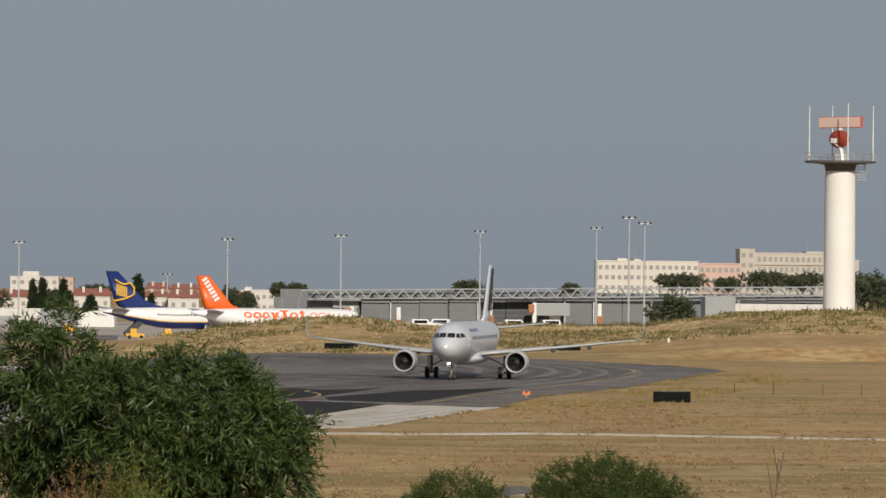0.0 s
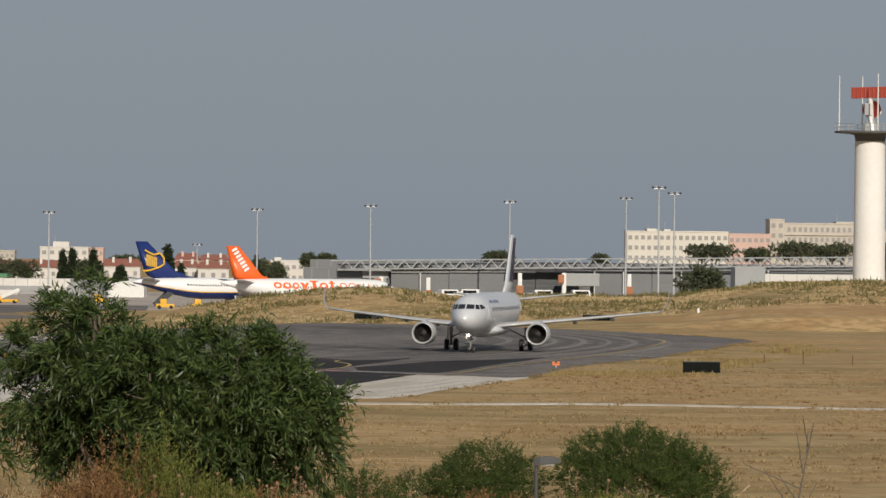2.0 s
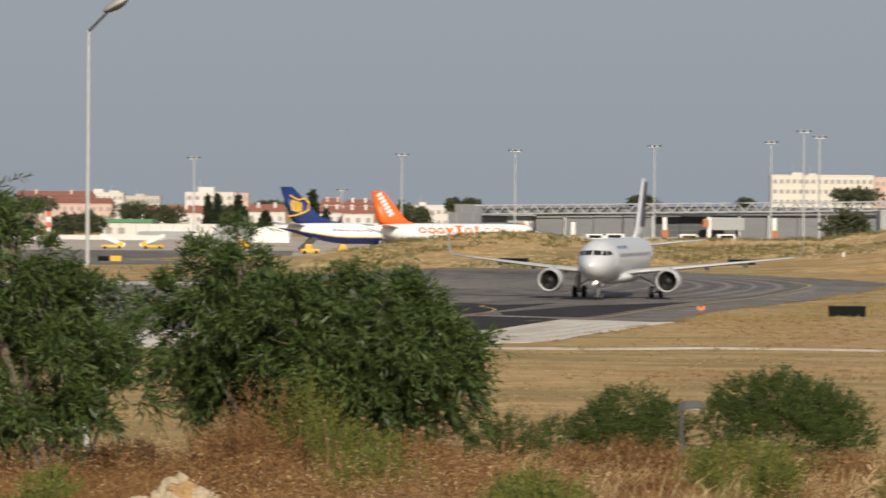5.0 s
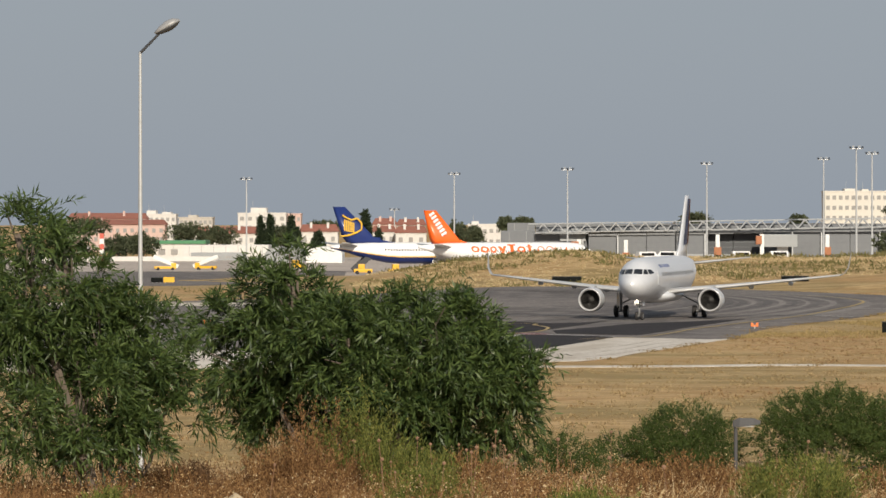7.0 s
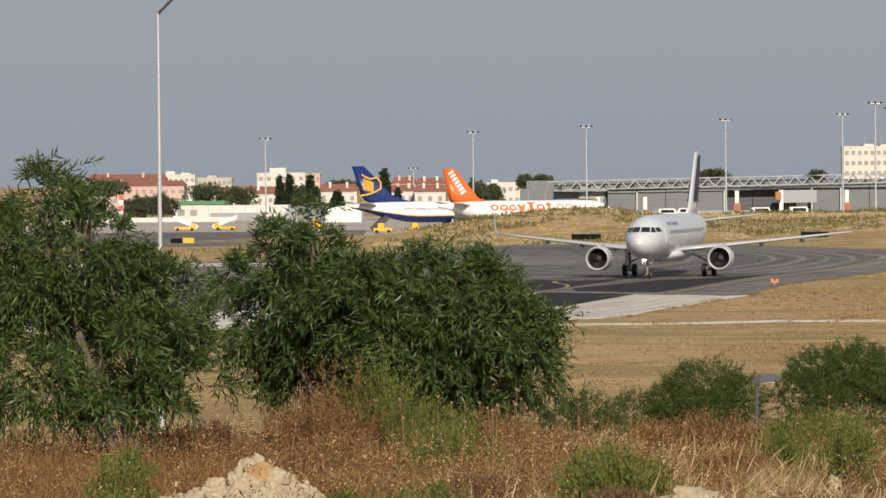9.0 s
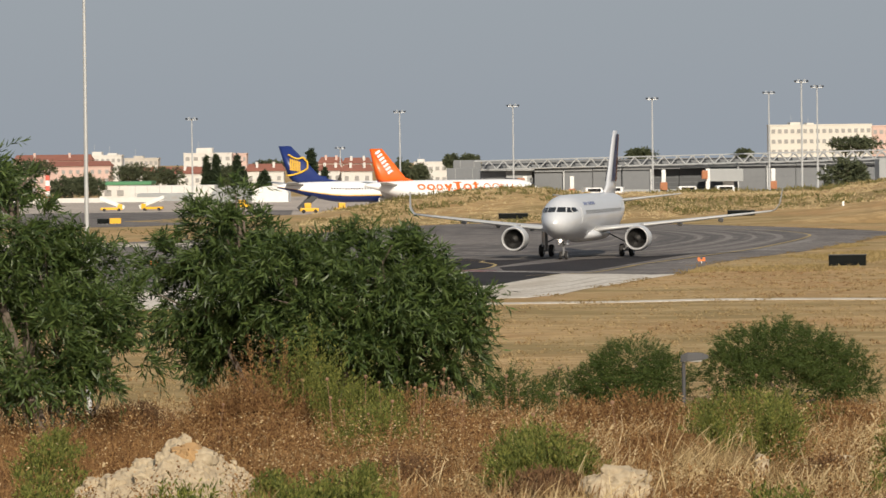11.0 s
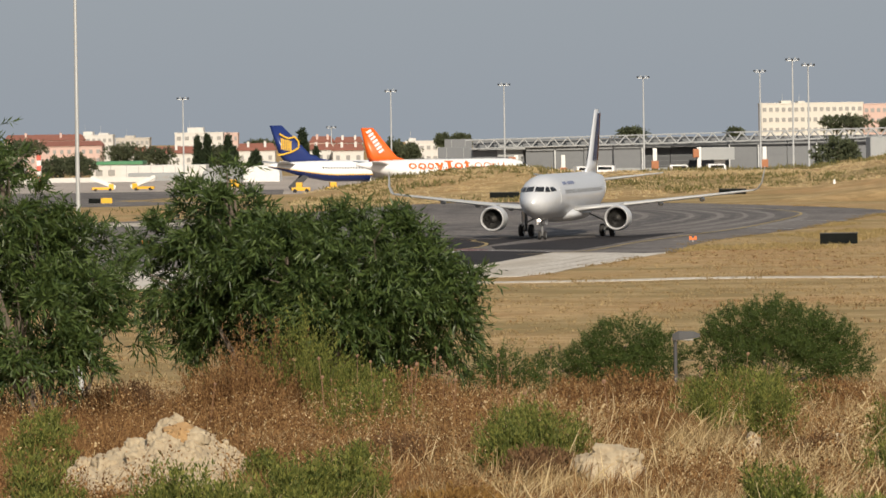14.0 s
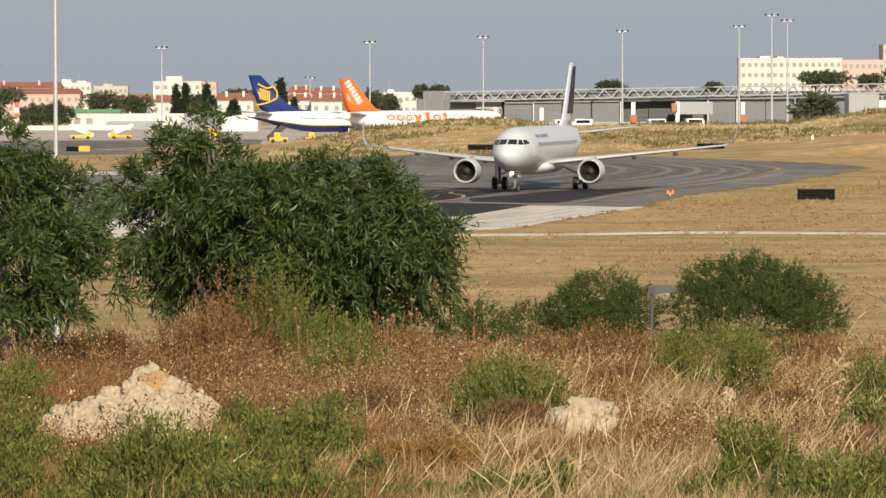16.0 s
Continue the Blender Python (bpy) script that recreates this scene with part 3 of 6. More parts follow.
def taxiing_airliner():
    a = Airliner(pose(0, 0, 0), "silver-white airliner with grey wings, taxiing, nose light lit", A320, door=M["skin"])
    g = a.g
    body = a.fuselage([M["skin"]])
    # cockpit panes: two in front, two on each side
    for s in (-1, 1):
        for q in (((0.07, 4.36), (0.80, 4.33), (0.74, 4.74), (0.07, 4.76)), ((0.90, 4.32), (1.26, 4.30), (1.06, 4.72), (0.84, 4.74)), ((1.34, 4.30), (1.62, 4.40), (1.36, 4.72), (1.14, 4.72))):
            bm = bmesh.new()
            n = 4
            rows = []
            for i in range(n + 1):
                u = i / n
                lo = [q[0][k] + (q[1][k] - q[0][k]) * u for k in (0, 1)]
                hi = [q[3][k] + (q[2][k] - q[3][k]) * u for k in (0, 1)]
                rows.append([a.from_front(s * (lo[0] + (hi[0] - lo[0]) * v), lo[1] + (hi[1] - lo[1]) * v) for v in (0, 0.5, 1)])
            add_loft(bm, rows, False, False)
            fix(bm)
            bmesh.ops.solidify(bm, geom=bm.faces[:], thickness=-0.03)
            part("cockpit_window", bm, M["glass"], body)
    for s in (-1, 1):
        for k in range(38):
            bm = bmesh.new()
            q = [a.skin(6.6 + 0.533 * k + dx, s * (72 + da), 0.012) for dx, da in ((0, 0), (0.24, 0), (0.24, 9.5), (0, 9.5))]
            bm.faces.new([bm.verts.new(p) for p in q])
            bmesh.ops.solidify(bm, geom=bm.faces[:], thickness=-0.02)
            part("cabin_window", fix(bm), M["win"], body)
    # worn airline title as plain bars
    for k in range(9):
        a.patch("title_bar", 6.9 + 0.62 * k + (0.4 if k > 2 else 0), 7.3 + 0.62 * k + (0.4 if k > 2 else 0), 49, 58, M["title_blue"], body, 0.012, 2)
    for s0, s1, a0, a1 in ((4.6, 5.5, 62, 103), (30.2, 31.0, 62, 100)):
        for s in (-1, 1):
            a.patch("cabin_door", s0, s1, s * a0, s * a1, M["skin"], body, 0.006, 4)
    bm = bmesh.new()
    add_loft(bm, [[(g - s, w * math.cos(t) * 1.0, 2.15 + h * math.sin(t)) for t in [2 * math.pi * k / 20 for k in range(20)]] for s, w, h in ((10.3, 0.9, 0.3), (11.3, 1.9, 0.6), (12.8, 2.15, 0.72), (18.5, 2.15, 0.72), (20.5, 1.6, 0.5), (21.8, 0.6, 0.2))])
    part("belly_fairing", fix(bm), M["skin"], a.root, smooth=True)
    for side in (-1, 1):
        rows = fillet_rows(g, 11.9, 20.6, 17.0, 4.9, 1.6, 2.5, 3.9, side, 1.2, 0.34)
        a.surface("wing", rows, M["grey_skin"], "grey metal wing", 0.12)
        tip = rows[-1][0]
        z0 = tip[2]
        sh = [((tip[0], tip[1], z0), 1.55, (0, side * -0.2, 1)), ((tip[0] - 0.45, side * 17.3, z0 + 0.16), 1.35, (0, -side * 0.7, 0.7)), ((tip[0] - 0.95, side * 17.62, z0 + 0.7), 1.1, (0, -side, 0.2)), ((tip[0] - 2.1, side * 17.8, z0 + 2.15), 0.4, (0, -side, 0.1))]
        a.surface("sharklet", sh, M["sharklet"], "upturned dull grey wingtip", 0.09)
        for y, s0, l in ((5.2, 16.6, 2.9), (8.6, 17.9, 2.6), (12.2, 19.6, 2.2)):
            zz = 2.5 + 1.4 * (y - 1.2) / 15.7 - 0.25
            bm = bmesh.new()
            add_lathe(bm, [(0, 0.02), (-0.5, 0.17), (-1.5, 0.22), (-l, 0.03)], "x", (g - s0, side * y, zz), 12)
            part("flap_fairing", fix(bm), M["grey_skin"], a.root, smooth=True)
        a.engine(side, 5.75, 1.78, 11.0, 3.6, 1.13, M["skin"])
        a.gear(side)
        a.surface("tailplane", [((g - s, side * y, z), c, (0, 0, 1)) for s, y, z, c in ((30.9, 0.5, 5.0, 3.6), (33.0, 3.4, 5.3, 2.5), (35.0, 6.22, 5.6, 1.4))], M["grey_skin"], "grey tailplane", 0.1)
    a.surface("fin", [((g - s, 0, z), c, (0, 1, 0)) for s, z, c in ((27.3, 5.6, 7.2), (29.4, 6.5, 5.5), (31.2, 8.6, 4.2), (33.2, 11.0, 2.9), (33.9, 11.76, 2.3))], M["skin"], "white tail fin with dark slanted stripes", 0.1)
    for d, mt in ((0.0, M["navy"]), (1.1, M["navy"]), (2.1, M["rust"])):
        for side in (-1, 1):
            bm = bmesh.new()
            rows = []
            for u in (0, 0.35, 0.7, 1):
                z = 6.9 + 4.5 * u
                xs = 30.6 + d * (1 - 0.45 * u) + 4.0 * u
                rows.append([(g - xs, side * (0.32 - 0.17 * u), z), (g - xs - 0.95 * (1 - 0.4 * u), side * (0.31 - 0.16 * u), z)])
            add_loft(bm, rows, False, False)
            bmesh.ops.solidify(bm, geom=bm.faces[:], thickness=0.02)
            part("fin_stripe", fix(bm), mt, a.root, "dark slanted stripe")
    leg = a.nose_gear()
    x = g - 5.07
    for s, r in ((-0.17, 0.10), (0.17, 0.08)):
        bm = bmesh.new()
        add_lathe(bm, [(0.3, 0.005), (0.29, r * 0.8), (0.22, r), (0.1, r * 0.7), (0.08, 0.005)], "x", (x, s, 1.7), 12)
        part("nose_light", fix(bm), M["lamp_on"] if s < 0 else M["chrome"], leg, "lit white light" if s < 0 else "")
    return a.root


airliner = taxiing_airliner()


def parked_blue(m):
    sec = [(s * 39.0 / 37.5, w * 0.95, top * 0.96 + 0.05, bot * 0.95) for s, w, top, bot in A320]
    a = Airliner(m, "white airliner with navy belly and navy tail, parked on the apron", sec, 19.0, door=M["white_skin"])
    g = a.g

    def pick(c):
        w, top, bot = a.at(g - c.x)
        around = math.degrees(math.atan2(abs(c.y) / max(w, 0.05), (c.z - (top + bot) / 2) / max((top - bot) / 2, 0.05)))
        return 1 if around > 112 else (2 if around > 106 else 0)
    body = a.fuselage([M["white_skin"], M["navy"], M["gold"]], pick, 60)
    for s in (-1, 1):
        for k in range(40):
            bm = bmesh.new()
            q = [a.skin(7 + 0.55 * k + dx, s * (68 + da), 0.012) for dx, da in ((0, 0), (0.26, 0), (0.26, 11), (0, 11))]
            bm.faces.new([bm.verts.new(p) for p in q])
            bmesh.ops.solidify(bm, geom=bm.faces[:], thickness=-0.02)
            part("cabin_window", fix(bm), M["glass"], body)
    for s in (-1, 1):
        for s0, s1, a0, a1, sk in ((2.0, 2.7, 5, 30, 0.03), (2.1, 2.9, 33, 55, 0.18)):
            a.patch("cockpit_window", s0, s1, s * a0, s * a1, M["glass"], body, 0.012, 4, sk)
        a.patch("cabin_door", 29.8, 30.6, s * 62, s * 100, M["white_skin"], body, 0.01, 3)
        a.surface("wing", fillet_rows(g, 13.5, 22.5, 17.0, 4.6, 1.5, 2.2, 4.2, s, 1.2, 0.34), M["grey_skin"], "grey metal wing", 0.12)
        a.surface("winglet", [((g - 22.5, s * 17.0, 4.45), 1.5, (0, 0, 1)), ((g - 24.0, s * 17.7, 6.6), 0.7, (0, 1, 0))], M["navy"], "navy winglet")
        a.engine(s, 4.83, 1.55, 12.0, 3.6, 1.0, M["white_skin"])
        a.gear(s, 2.86, 0.56)
        a.surface("tailplane", [((g - q, s * y, z), c, (0, 0, 1)) for q, y, z, c in ((33.6, 0.5, 5.0, 3.8), (37.6, 7.1, 5.7, 1.3))], M["grey_skin"], "grey tailplane", 0.1)
    a.surface("fin", [((g - q, 0, z), c, (0, 1, 0)) for q, z, c in ((25.0, 5.5, 10.5), (28.6, 6.1, 7.6), (30.6, 6.9, 6.2), (36.2, 12.5, 2.4))], M["navy"], "navy blue tail fin", 0.07)
    # plain golden emblem: a bowed frame with upright bars
    for s in (-1, 1):
        for k in range(6):
            bm = bmesh.new()
            x = g - 34.8 - 0.36 * k + 0.25
            add_box(bm, (x - 0.12, s * 0.34 - 0.03, 7.55 + 0.08 * k), (x + 0.12, s * 0.34 + 0.03, 9.5 + 0.12 * k))
            part("tail_emblem_bar", bm, M["gold"], a.root, "golden upright bar")
        pts = [(32.6, 8.2), (32.6, 9.4), (33.4, 10.3), (34.6, 10.0), (35.6, 10.4), (36.4, 10.9)]
        low = [(36.6, 6.9), (35.6, 7.0), (34.4, 7.3), (33.4, 7.7), (32.6, 8.2)]
        for A, B in list(zip(pts, pts[1:])) + list(zip(low, low[1:])):
            bm = bmesh.new()
            add_rod(bm, (g - A[0] - 0.4, s * 0.34, A[1]), (g - B[0] - 0.4, s * 0.34, B[1]), 0.17, 0.17, 6)
            part("tail_emblem_frame", bm, M["gold"], a.root, "golden bowed frame")
    a.nose_gear()
    # rear boarding stairs let down under the tail
    bm = bmesh.new()
    add_box(bm, (-2.2, -0.75, -0.12), (2.2, 0.75, 0.12), 0.02, Matrix.Translation((g - 32.6, 0, 1.5)) @ Matrix.Rotation(radians(-42), 4, "Y"))
    part("rear_stairs", bm, M["dark_metal"], a.root, "dark stairs let down under the tail")
    for y in (-0.75, 0.75):
        bm = bmesh.new()
        add_box(bm, (-2.2, y - 0.03, 0.1), (2.2, y + 0.03, 1.0), 0.02, Matrix.Translation((g - 32.6, 0, 1.5)) @ Matrix.Rotation(radians(-42), 4, "Y"))
        part("stair_side", bm, M["dark_metal"], a.root)
    return a.root


def parked_orange(m):
    cut = 2.7
    sec = [(s if s < 10 else s - cut, w, top, bot) for s, w, top, bot in A320]
    a = Airliner(m, "white airliner with orange tail and titles, parked on apron", sec, 15.5, door=M["white_skin"])
    g = a.g
    body = a.fuselage([M["white_skin"]])
    # titles as plain bars: wide bold bars, then slim outlined ones
    s0 = 25.2
    for shape, w, top, bot in (("o", 1.6, 50, 86), ("o", 1.6, 50, 86), ("o", 1.3, 50, 86), ("v", 1.7, 50, 100), ("l", 1.6, 36, 92), ("o", 1.6, 50, 86), ("i", 1.2, 38, 86)):
        for side in (-1, 1):
            mid, half = (top + bot) / 2, (bot - top) / 2
            if shape == "o":
                a.ring("title_shape", s0 - w / 2, side * mid, w / 2, half, 0.52, M["orange"], body)
            elif shape == "v":
                a.patch("title_shape", s0 - 0.62, s0, side * top, side * (top + 26), M["orange"], body, 0.014, 3, -0.5)
                a.patch("title_shape", s0 - w, s0 - w + 0.55, side * top, side * bot, M["orange"], body, 0.016, 3, 0.8)
            else:
                a.patch("title_shape", s0 - w * 0.72, s0 - w * 0.3, side * top, side * bot, M["orange"], body, 0.014, 3)
                a.patch("title_shape", s0 - w, s0, side * (top + (0 if shape == "l" else 12)), side * (top + (9 if shape == "l" else 19)), M["orange"], body, 0.016, 3)
                if shape == "l":
                    a.patch("title_shape", s0 - w * 0.6, s0 + 0.1, side * (bot - 10), side * bot, M["orange"], body, 0.016, 3)
        s0 -= w + 0.22
    for shape, w in (("dot", 0.35), ("c", 1.4), ("o", 1.5), ("m", 2.3)):
        for side in (-1, 1):
            if shape == "dot":
                a.patch("title_shape", s0 - w, s0, side * 78, side * 86, M["orange"], body, 0.014, 2)
            elif shape == "m":
                for u in (0, 0.46, 0.92):
                    a.patch("title_shape", s0 - w * u - 0.2, s0 - w * u, side * 54, side * 86, M["orange"], body, 0.014, 2)
            else:
                a.ring("title_shape", s0 - w / 2, side * 68, w / 2, 18, 0.72, M["orange"], body)
        s0 -= w + 0.3
    for s in (-1, 1):
        for s0, s1, a0, a1, sk in ((1.95, 2.62, 4, 30, 0.03), (2.02, 2.75, 33, 53, 0.18), (2.5, 3.15, 56, 68, 0.25)):
            a.patch("cockpit_window", s0, s1, s * a0, s * a1, M["glass"], body, 0.012, 4, sk)
        a.surface("wing", fillet_rows(g, 10.2, 18.7, 16.9, 4.6, 1.5, 2.2, 3.9, s, 1.2, 0.34), M["grey_skin"], "grey metal wing", 0.12)
        a.engine(s, 5.75, 1.75, 9.0, 3.6, 1.1, M["orange"])
        a.gear(s)
        a.surface("tailplane", [((g - q + cut, s * y, z), c, (0, 0, 1)) for q, y, z, c in ((30.9, 0.5, 5.0, 3.6), (35.0, 6.22, 5.6, 1.4))], M["grey_skin"], "grey tailplane", 0.1)
    for s in (-1, 1):
        for k in range(34):
            bm = bmesh.new()
            q = [a.skin(6.2 + 0.53 * k + dx, s * (72 + da), 0.011) for dx, da in ((0, 0), (0.22, 0), (0.22, 9), (0, 9))]
            bm.faces.new([bm.verts.new(p) for p in q])
            bmesh.ops.solidify(bm, geom=bm.faces[:], thickness=-0.02)
            part("cabin_window", fix(bm), M["dark_metal"], body)
    a.surface("fin", [((g - q + cut, 0, z), c, (0, 1, 0)) for q, z, c in ((27.3, 5.6, 7.4), (29.6, 6.4, 5.7), (34.1, 11.76, 2.4))], M["orange"], "bright orange tail fin", 0.08)
    for s in (-1, 1):
        for k in range(7):
            bm = bmesh.new()
            u = k / 7
            x, z = g + cut - 32.4 - 2.7 * (1 - u), 7.0 + 4.2 * (1 - u)
            m2 = Matrix.Translation((x + 0.1, s * (0.22 + 0.12 * u), z - 0.1)) @ Matrix.Rotation(radians(-33), 4, "Y")
            add_box(bm, (-0.55, -0.06, -0.24), (0.55, 0.06, 0.24), 0.08, m2)
            part("tail_letter", bm, M["white_skin"], a.root, "white bar")
    a.nose_gear()
    return a.root


parked_blue(pose(-12.4, 968.5, -1.25, 0, 0, 18))
parked_orange(pose(4.1, 935.7, -1.25, 0, 0, 18))
# ---------- radar tower ----------
def radar_tower():
    m = pose(92.0, 815.0, 4.9)
    t = thing("radar_tower", m, "tall white round radar tower with a grey railed platform", "tower")
    bm = bmesh.new()
    add_lathe(bm, [(-1.0, 2.62), (0, 2.6), (12, 2.52), (23.4, 2.45), (23.4, 0.1)], "z", (0, 0, 0), 40)
    part("shaft", fix(bm), M["tower"], t, smooth=False)
    bm = bmesh.new()
    add_lathe(bm, [(23.3, 2.35), (24.4, 2.6), (24.6, 3.4), (24.75, 5.75), (25.05, 5.8), (25.05, 0.1)], "z", (0, 0, 0), 32)
    part("platform", fix(bm), M["platform"], t, "grey steel platform")
    for z in (25.6, 26.15):
        bm = bmesh.new()
        add_lathe(bm, [(z, 5.68), (z + 0.06, 5.72), (z + 0.06, 5.66), (z, 5.68)], "z", (0, 0, 0), 32)
        part("railing", bm, M["steel"], t)
    for k in range(24):
        a = 2 * math.pi * k / 24
        part("railing_post", rod((5.69 * math.cos(a), 5.69 * math.sin(a), 25.0), (5.69 * math.cos(a), 5.69 * math.sin(a), 26.2), 0.035, None, 6), M["steel"], t)
    # caged ladder landing under the platform
    for z in np.arange(22.0, 24.6, 0.42):
        bm = bmesh.new()
        add_box(bm, (2.6, -1.3, z), (4.0, 0.4, z + 0.07))
        part("ladder_cage_ring", bm, M["steel"], t)
    for x, y in ((2.7, -1.25), (3.95, -1.25), (3.95, 0.35)):
        part("ladder_cage_bar", rod((x, y, 21.9), (x, y, 24.7), 0.045, None, 6), M["steel"], t)
    bm = bmesh.new()
    add_lathe(bm, [(25.0, 1.5), (26.3, 1.25), (26.3, 0.9), (27.0, 0.7), (27.0, 0.1)], "z", (0, 0, 0), 20)
    part("antenna_base", fix(bm), M["steel"], t)
    for x, y in ((-5.2, -1.5), (5.1, -1.5), (0.6, -5.4), (-0.7, 5.4)):
        part("mast", rod((x, y, 25.0), (x, y, 33.9 if abs(x) > 2 else 34.2), 0.13, 0.08, 8), M["white_steel"], t, "white slim mast")
    part("boxes", box((-1.4, -4.2, 25.05), (-0.5, -3.4, 26.0), 0.04), M["term_l"], t)
    return t


def radar_head():
    """The turning antenna: an upright dish, and a flat bar antenna over it."""
    h = thing("radar_antenna", pose(92.0, 815.0, 4.9), "turning red radar antenna with a dish under a flat bar", "antenna")
    part("pedestal", rod((0, 0, 27.0), (0, 0, 30.4), 0.55, 0.4, 14), M["white_steel"], h)
    bm = bmesh.new()
    rings = []
    for r in (0.05, 0.5, 1.0):
        rings.append([(2.1 * r * math.cos(a), -0.9 + 0.5 * r * r * (1 + 0.3 * math.cos(a) ** 2), 28.6 + 1.45 * r * math.sin(a)) for a in [2 * math.pi * k / 24 for k in range(24)]])
    add_loft(bm, rings, True, False)
    bmesh.ops.solidify(bm, geom=bm.faces[:], thickness=0.18)
    part("dish", fix(bm), M["red"], h, "faded red dish")
    part("feed_horn", box((-0.45, -2.1, 27.9), (0.35, -1.4, 28.7), 0.08), M["white_steel"], h)
    add = bmesh.new()
    add_rod(add, (0, -1.9, 27.9), (0, 0, 27.2), 0.1)
    part("feed_arm", add, M["white_steel"], h)
    bar = part("bar_antenna", box((-4.2, -0.3, 30.4), (4.2, 0.25, 32.2), 0.06), M["red"], h, "flat red bar antenna")
    part("front_panel", box((-4.1, -0.36, 30.5), (4.1, -0.303, 32.1), 0.01), M["peach"], bar, "pale peach front panel")
    part("back_frame", box((-0.6, 0.2, 27.6), (0.6, 0.8, 29.6), 0.15), M["white_steel"], h, "white back frame")
    for x in np.arange(-3.6, 4.0, 0.9):
        part("rib", box((x - 0.04, 0.252, 30.45), (x + 0.04, 0.33, 32.15)), M["red"], bar)
    return h


radar_tower()
radar = radar_head()


# ---------- apron light masts ----------
def light_mast(x, y, top, base):
    t = thing("light_mast", pose(x, y, base), "tall grey apron light mast with a floodlight head", "light mast", group="apron light masts")
    hgt = top - base
    part("pole", rod((0, 0, 0), (0, 0, hgt - 0.4), 0.24, 0.13, 10), M["steel"], t)
    part("head_frame", box((-1.2, -0.3, hgt - 0.5), (1.2, 0.3, hgt - 0.34), 0.04), M["steel"], t)
    for k, dx in enumerate((-1.2, -0.6, 0.0, 0.6, 1.2)):
        bm = bmesh.new()
        add_box(bm, (dx - 0.22, -0.5, -0.06), (dx + 0.22, 0.3, 0.1), 0.03, Matrix.Translation((0, 0, hgt - 0.15 + (0.18 if k % 2 else 0))) @ Matrix.Rotation(radians(18), 4, "X"))
        part("floodlight", bm, M["steel"] if k % 2 else M["dark_metal"], t)
    return t


for x, y, top in ((-56.7, 1150, 18.1), (-9.5, 1150, 19.2), (15.8, 1120, 20.0), (46.6, 1120, 21.2), (72.4, 1120, 22.2), (71.1, 1000, 23.1), (77.9, 1050, 22.6), (-28.1, 1400, 11.3)):
    light_mast(x, y, top, -0.05 if x > 40 else -1.3)


# ---------- terminal ----------
def terminal():
    y0, y1, base = 1150.0, 1180.0, -1.2
    t = thing("terminal_building", pose(0, 0, 0), "long low grey airport terminal with a steel truss roof edge", "terminal")
    tops = lambda x: 7.55 + (x - 9) * 0.0155
    # main hall in bays
    xs = list(np.arange(21, 127, 6.6))
    for i, (a, b) in enumerate(zip(xs, xs[1:])):
        z = tops((a + b) / 2)
        # set-back bays carry their shade in a darker wall colour
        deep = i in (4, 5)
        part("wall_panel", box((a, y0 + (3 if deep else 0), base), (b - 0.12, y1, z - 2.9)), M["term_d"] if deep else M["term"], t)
        part("fascia_panel", box((a, y0 - 0.6, z - 2.9), (b - 0.1, y1, z - 2.1), 0.05), M["fascia"], t)
        if i % 3 == 1 or i == 8:
            part("pillar", box((a - 0.14, y0 - 0.9, base), (a + 0.14, y0 - 0.5, z - 2.9)), M["steel"], t, "pale steel pillar")
        # horizontal cladding seams
        for k in range(3):
            zz = base + 2.3 + k * 1.1
            part("cladding_rib", box((a, y0 - 0.05 + (3 if deep else 0), zz), (b - 0.12, y0 + (3 if deep else 0), zz + 0.09)), M["term"], t)
        if i < 6:
            part("window_band", box((a + 0.3, y0 - 0.08, base + 0.2), (b - 0.4, y0 - 0.02, base + 1.9)), M["term_l"], t)
            for k in range(3):
                part("window", box((a + 0.7 + 2 * k, y0 - 0.14, base + 0.75), (a + 1.6 + 2 * k, y0 - 0.085, base + 1.6)), M["win"], t)
    part("west_hall", box((8.8, y0 + 2, base), (20.9, y1, 5.2), 0.1), M["term"], t)
    part("west_hall_cap", box((14.5, y0 + 1, 3.6), (20.4, y0 + 6, 6.3), 0.1), M["term_l"], t)
    part("roof", box((8.6, y0 - 1.4, 5.3), (20.95, y1 + 1, 5.55)), M["term_l"], t)
    # roof slab coloured dark for the shaded gap under the truss
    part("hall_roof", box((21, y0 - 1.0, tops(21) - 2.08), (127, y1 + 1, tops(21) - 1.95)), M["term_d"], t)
    # space truss along the roof edge
    xs = np.arange(9, 126, 3.3)
    for i, x in enumerate(xs):
        z = tops(x)
        zl = z - 1.95
        for d0, d1 in (((0, 0, zl), (1.65, 0, z)), ((1.65, 0, z), (3.3, 0, zl)), ((0, 0, zl), (1.65, 3, z)), ((1.65, 3, z), (3.3, 0, zl)), ((0, 0, zl), (3.3, 0, zl + 0.05)), ((-1.65, 0, z), (1.65, 0, z + 0.05)), ((1.65, 0, z), (1.65, 3, z)), ((-1.65, 3, z), (1.65, 3, z + 0.05))):
            part("truss_rod", rod((x + d0[0], y0 - 1.5 + d0[1], d0[2]), (x + d1[0], y0 - 1.5 + d1[1], d1[2]), 0.15, None, 5), M["steel"], t)
    part("truss_backing", box((9, y0 + 3.5, tops(9) - 2.0), (126, y0 + 3.8, tops(60) - 0.75)), M["term"], t)
    return t


terminal()


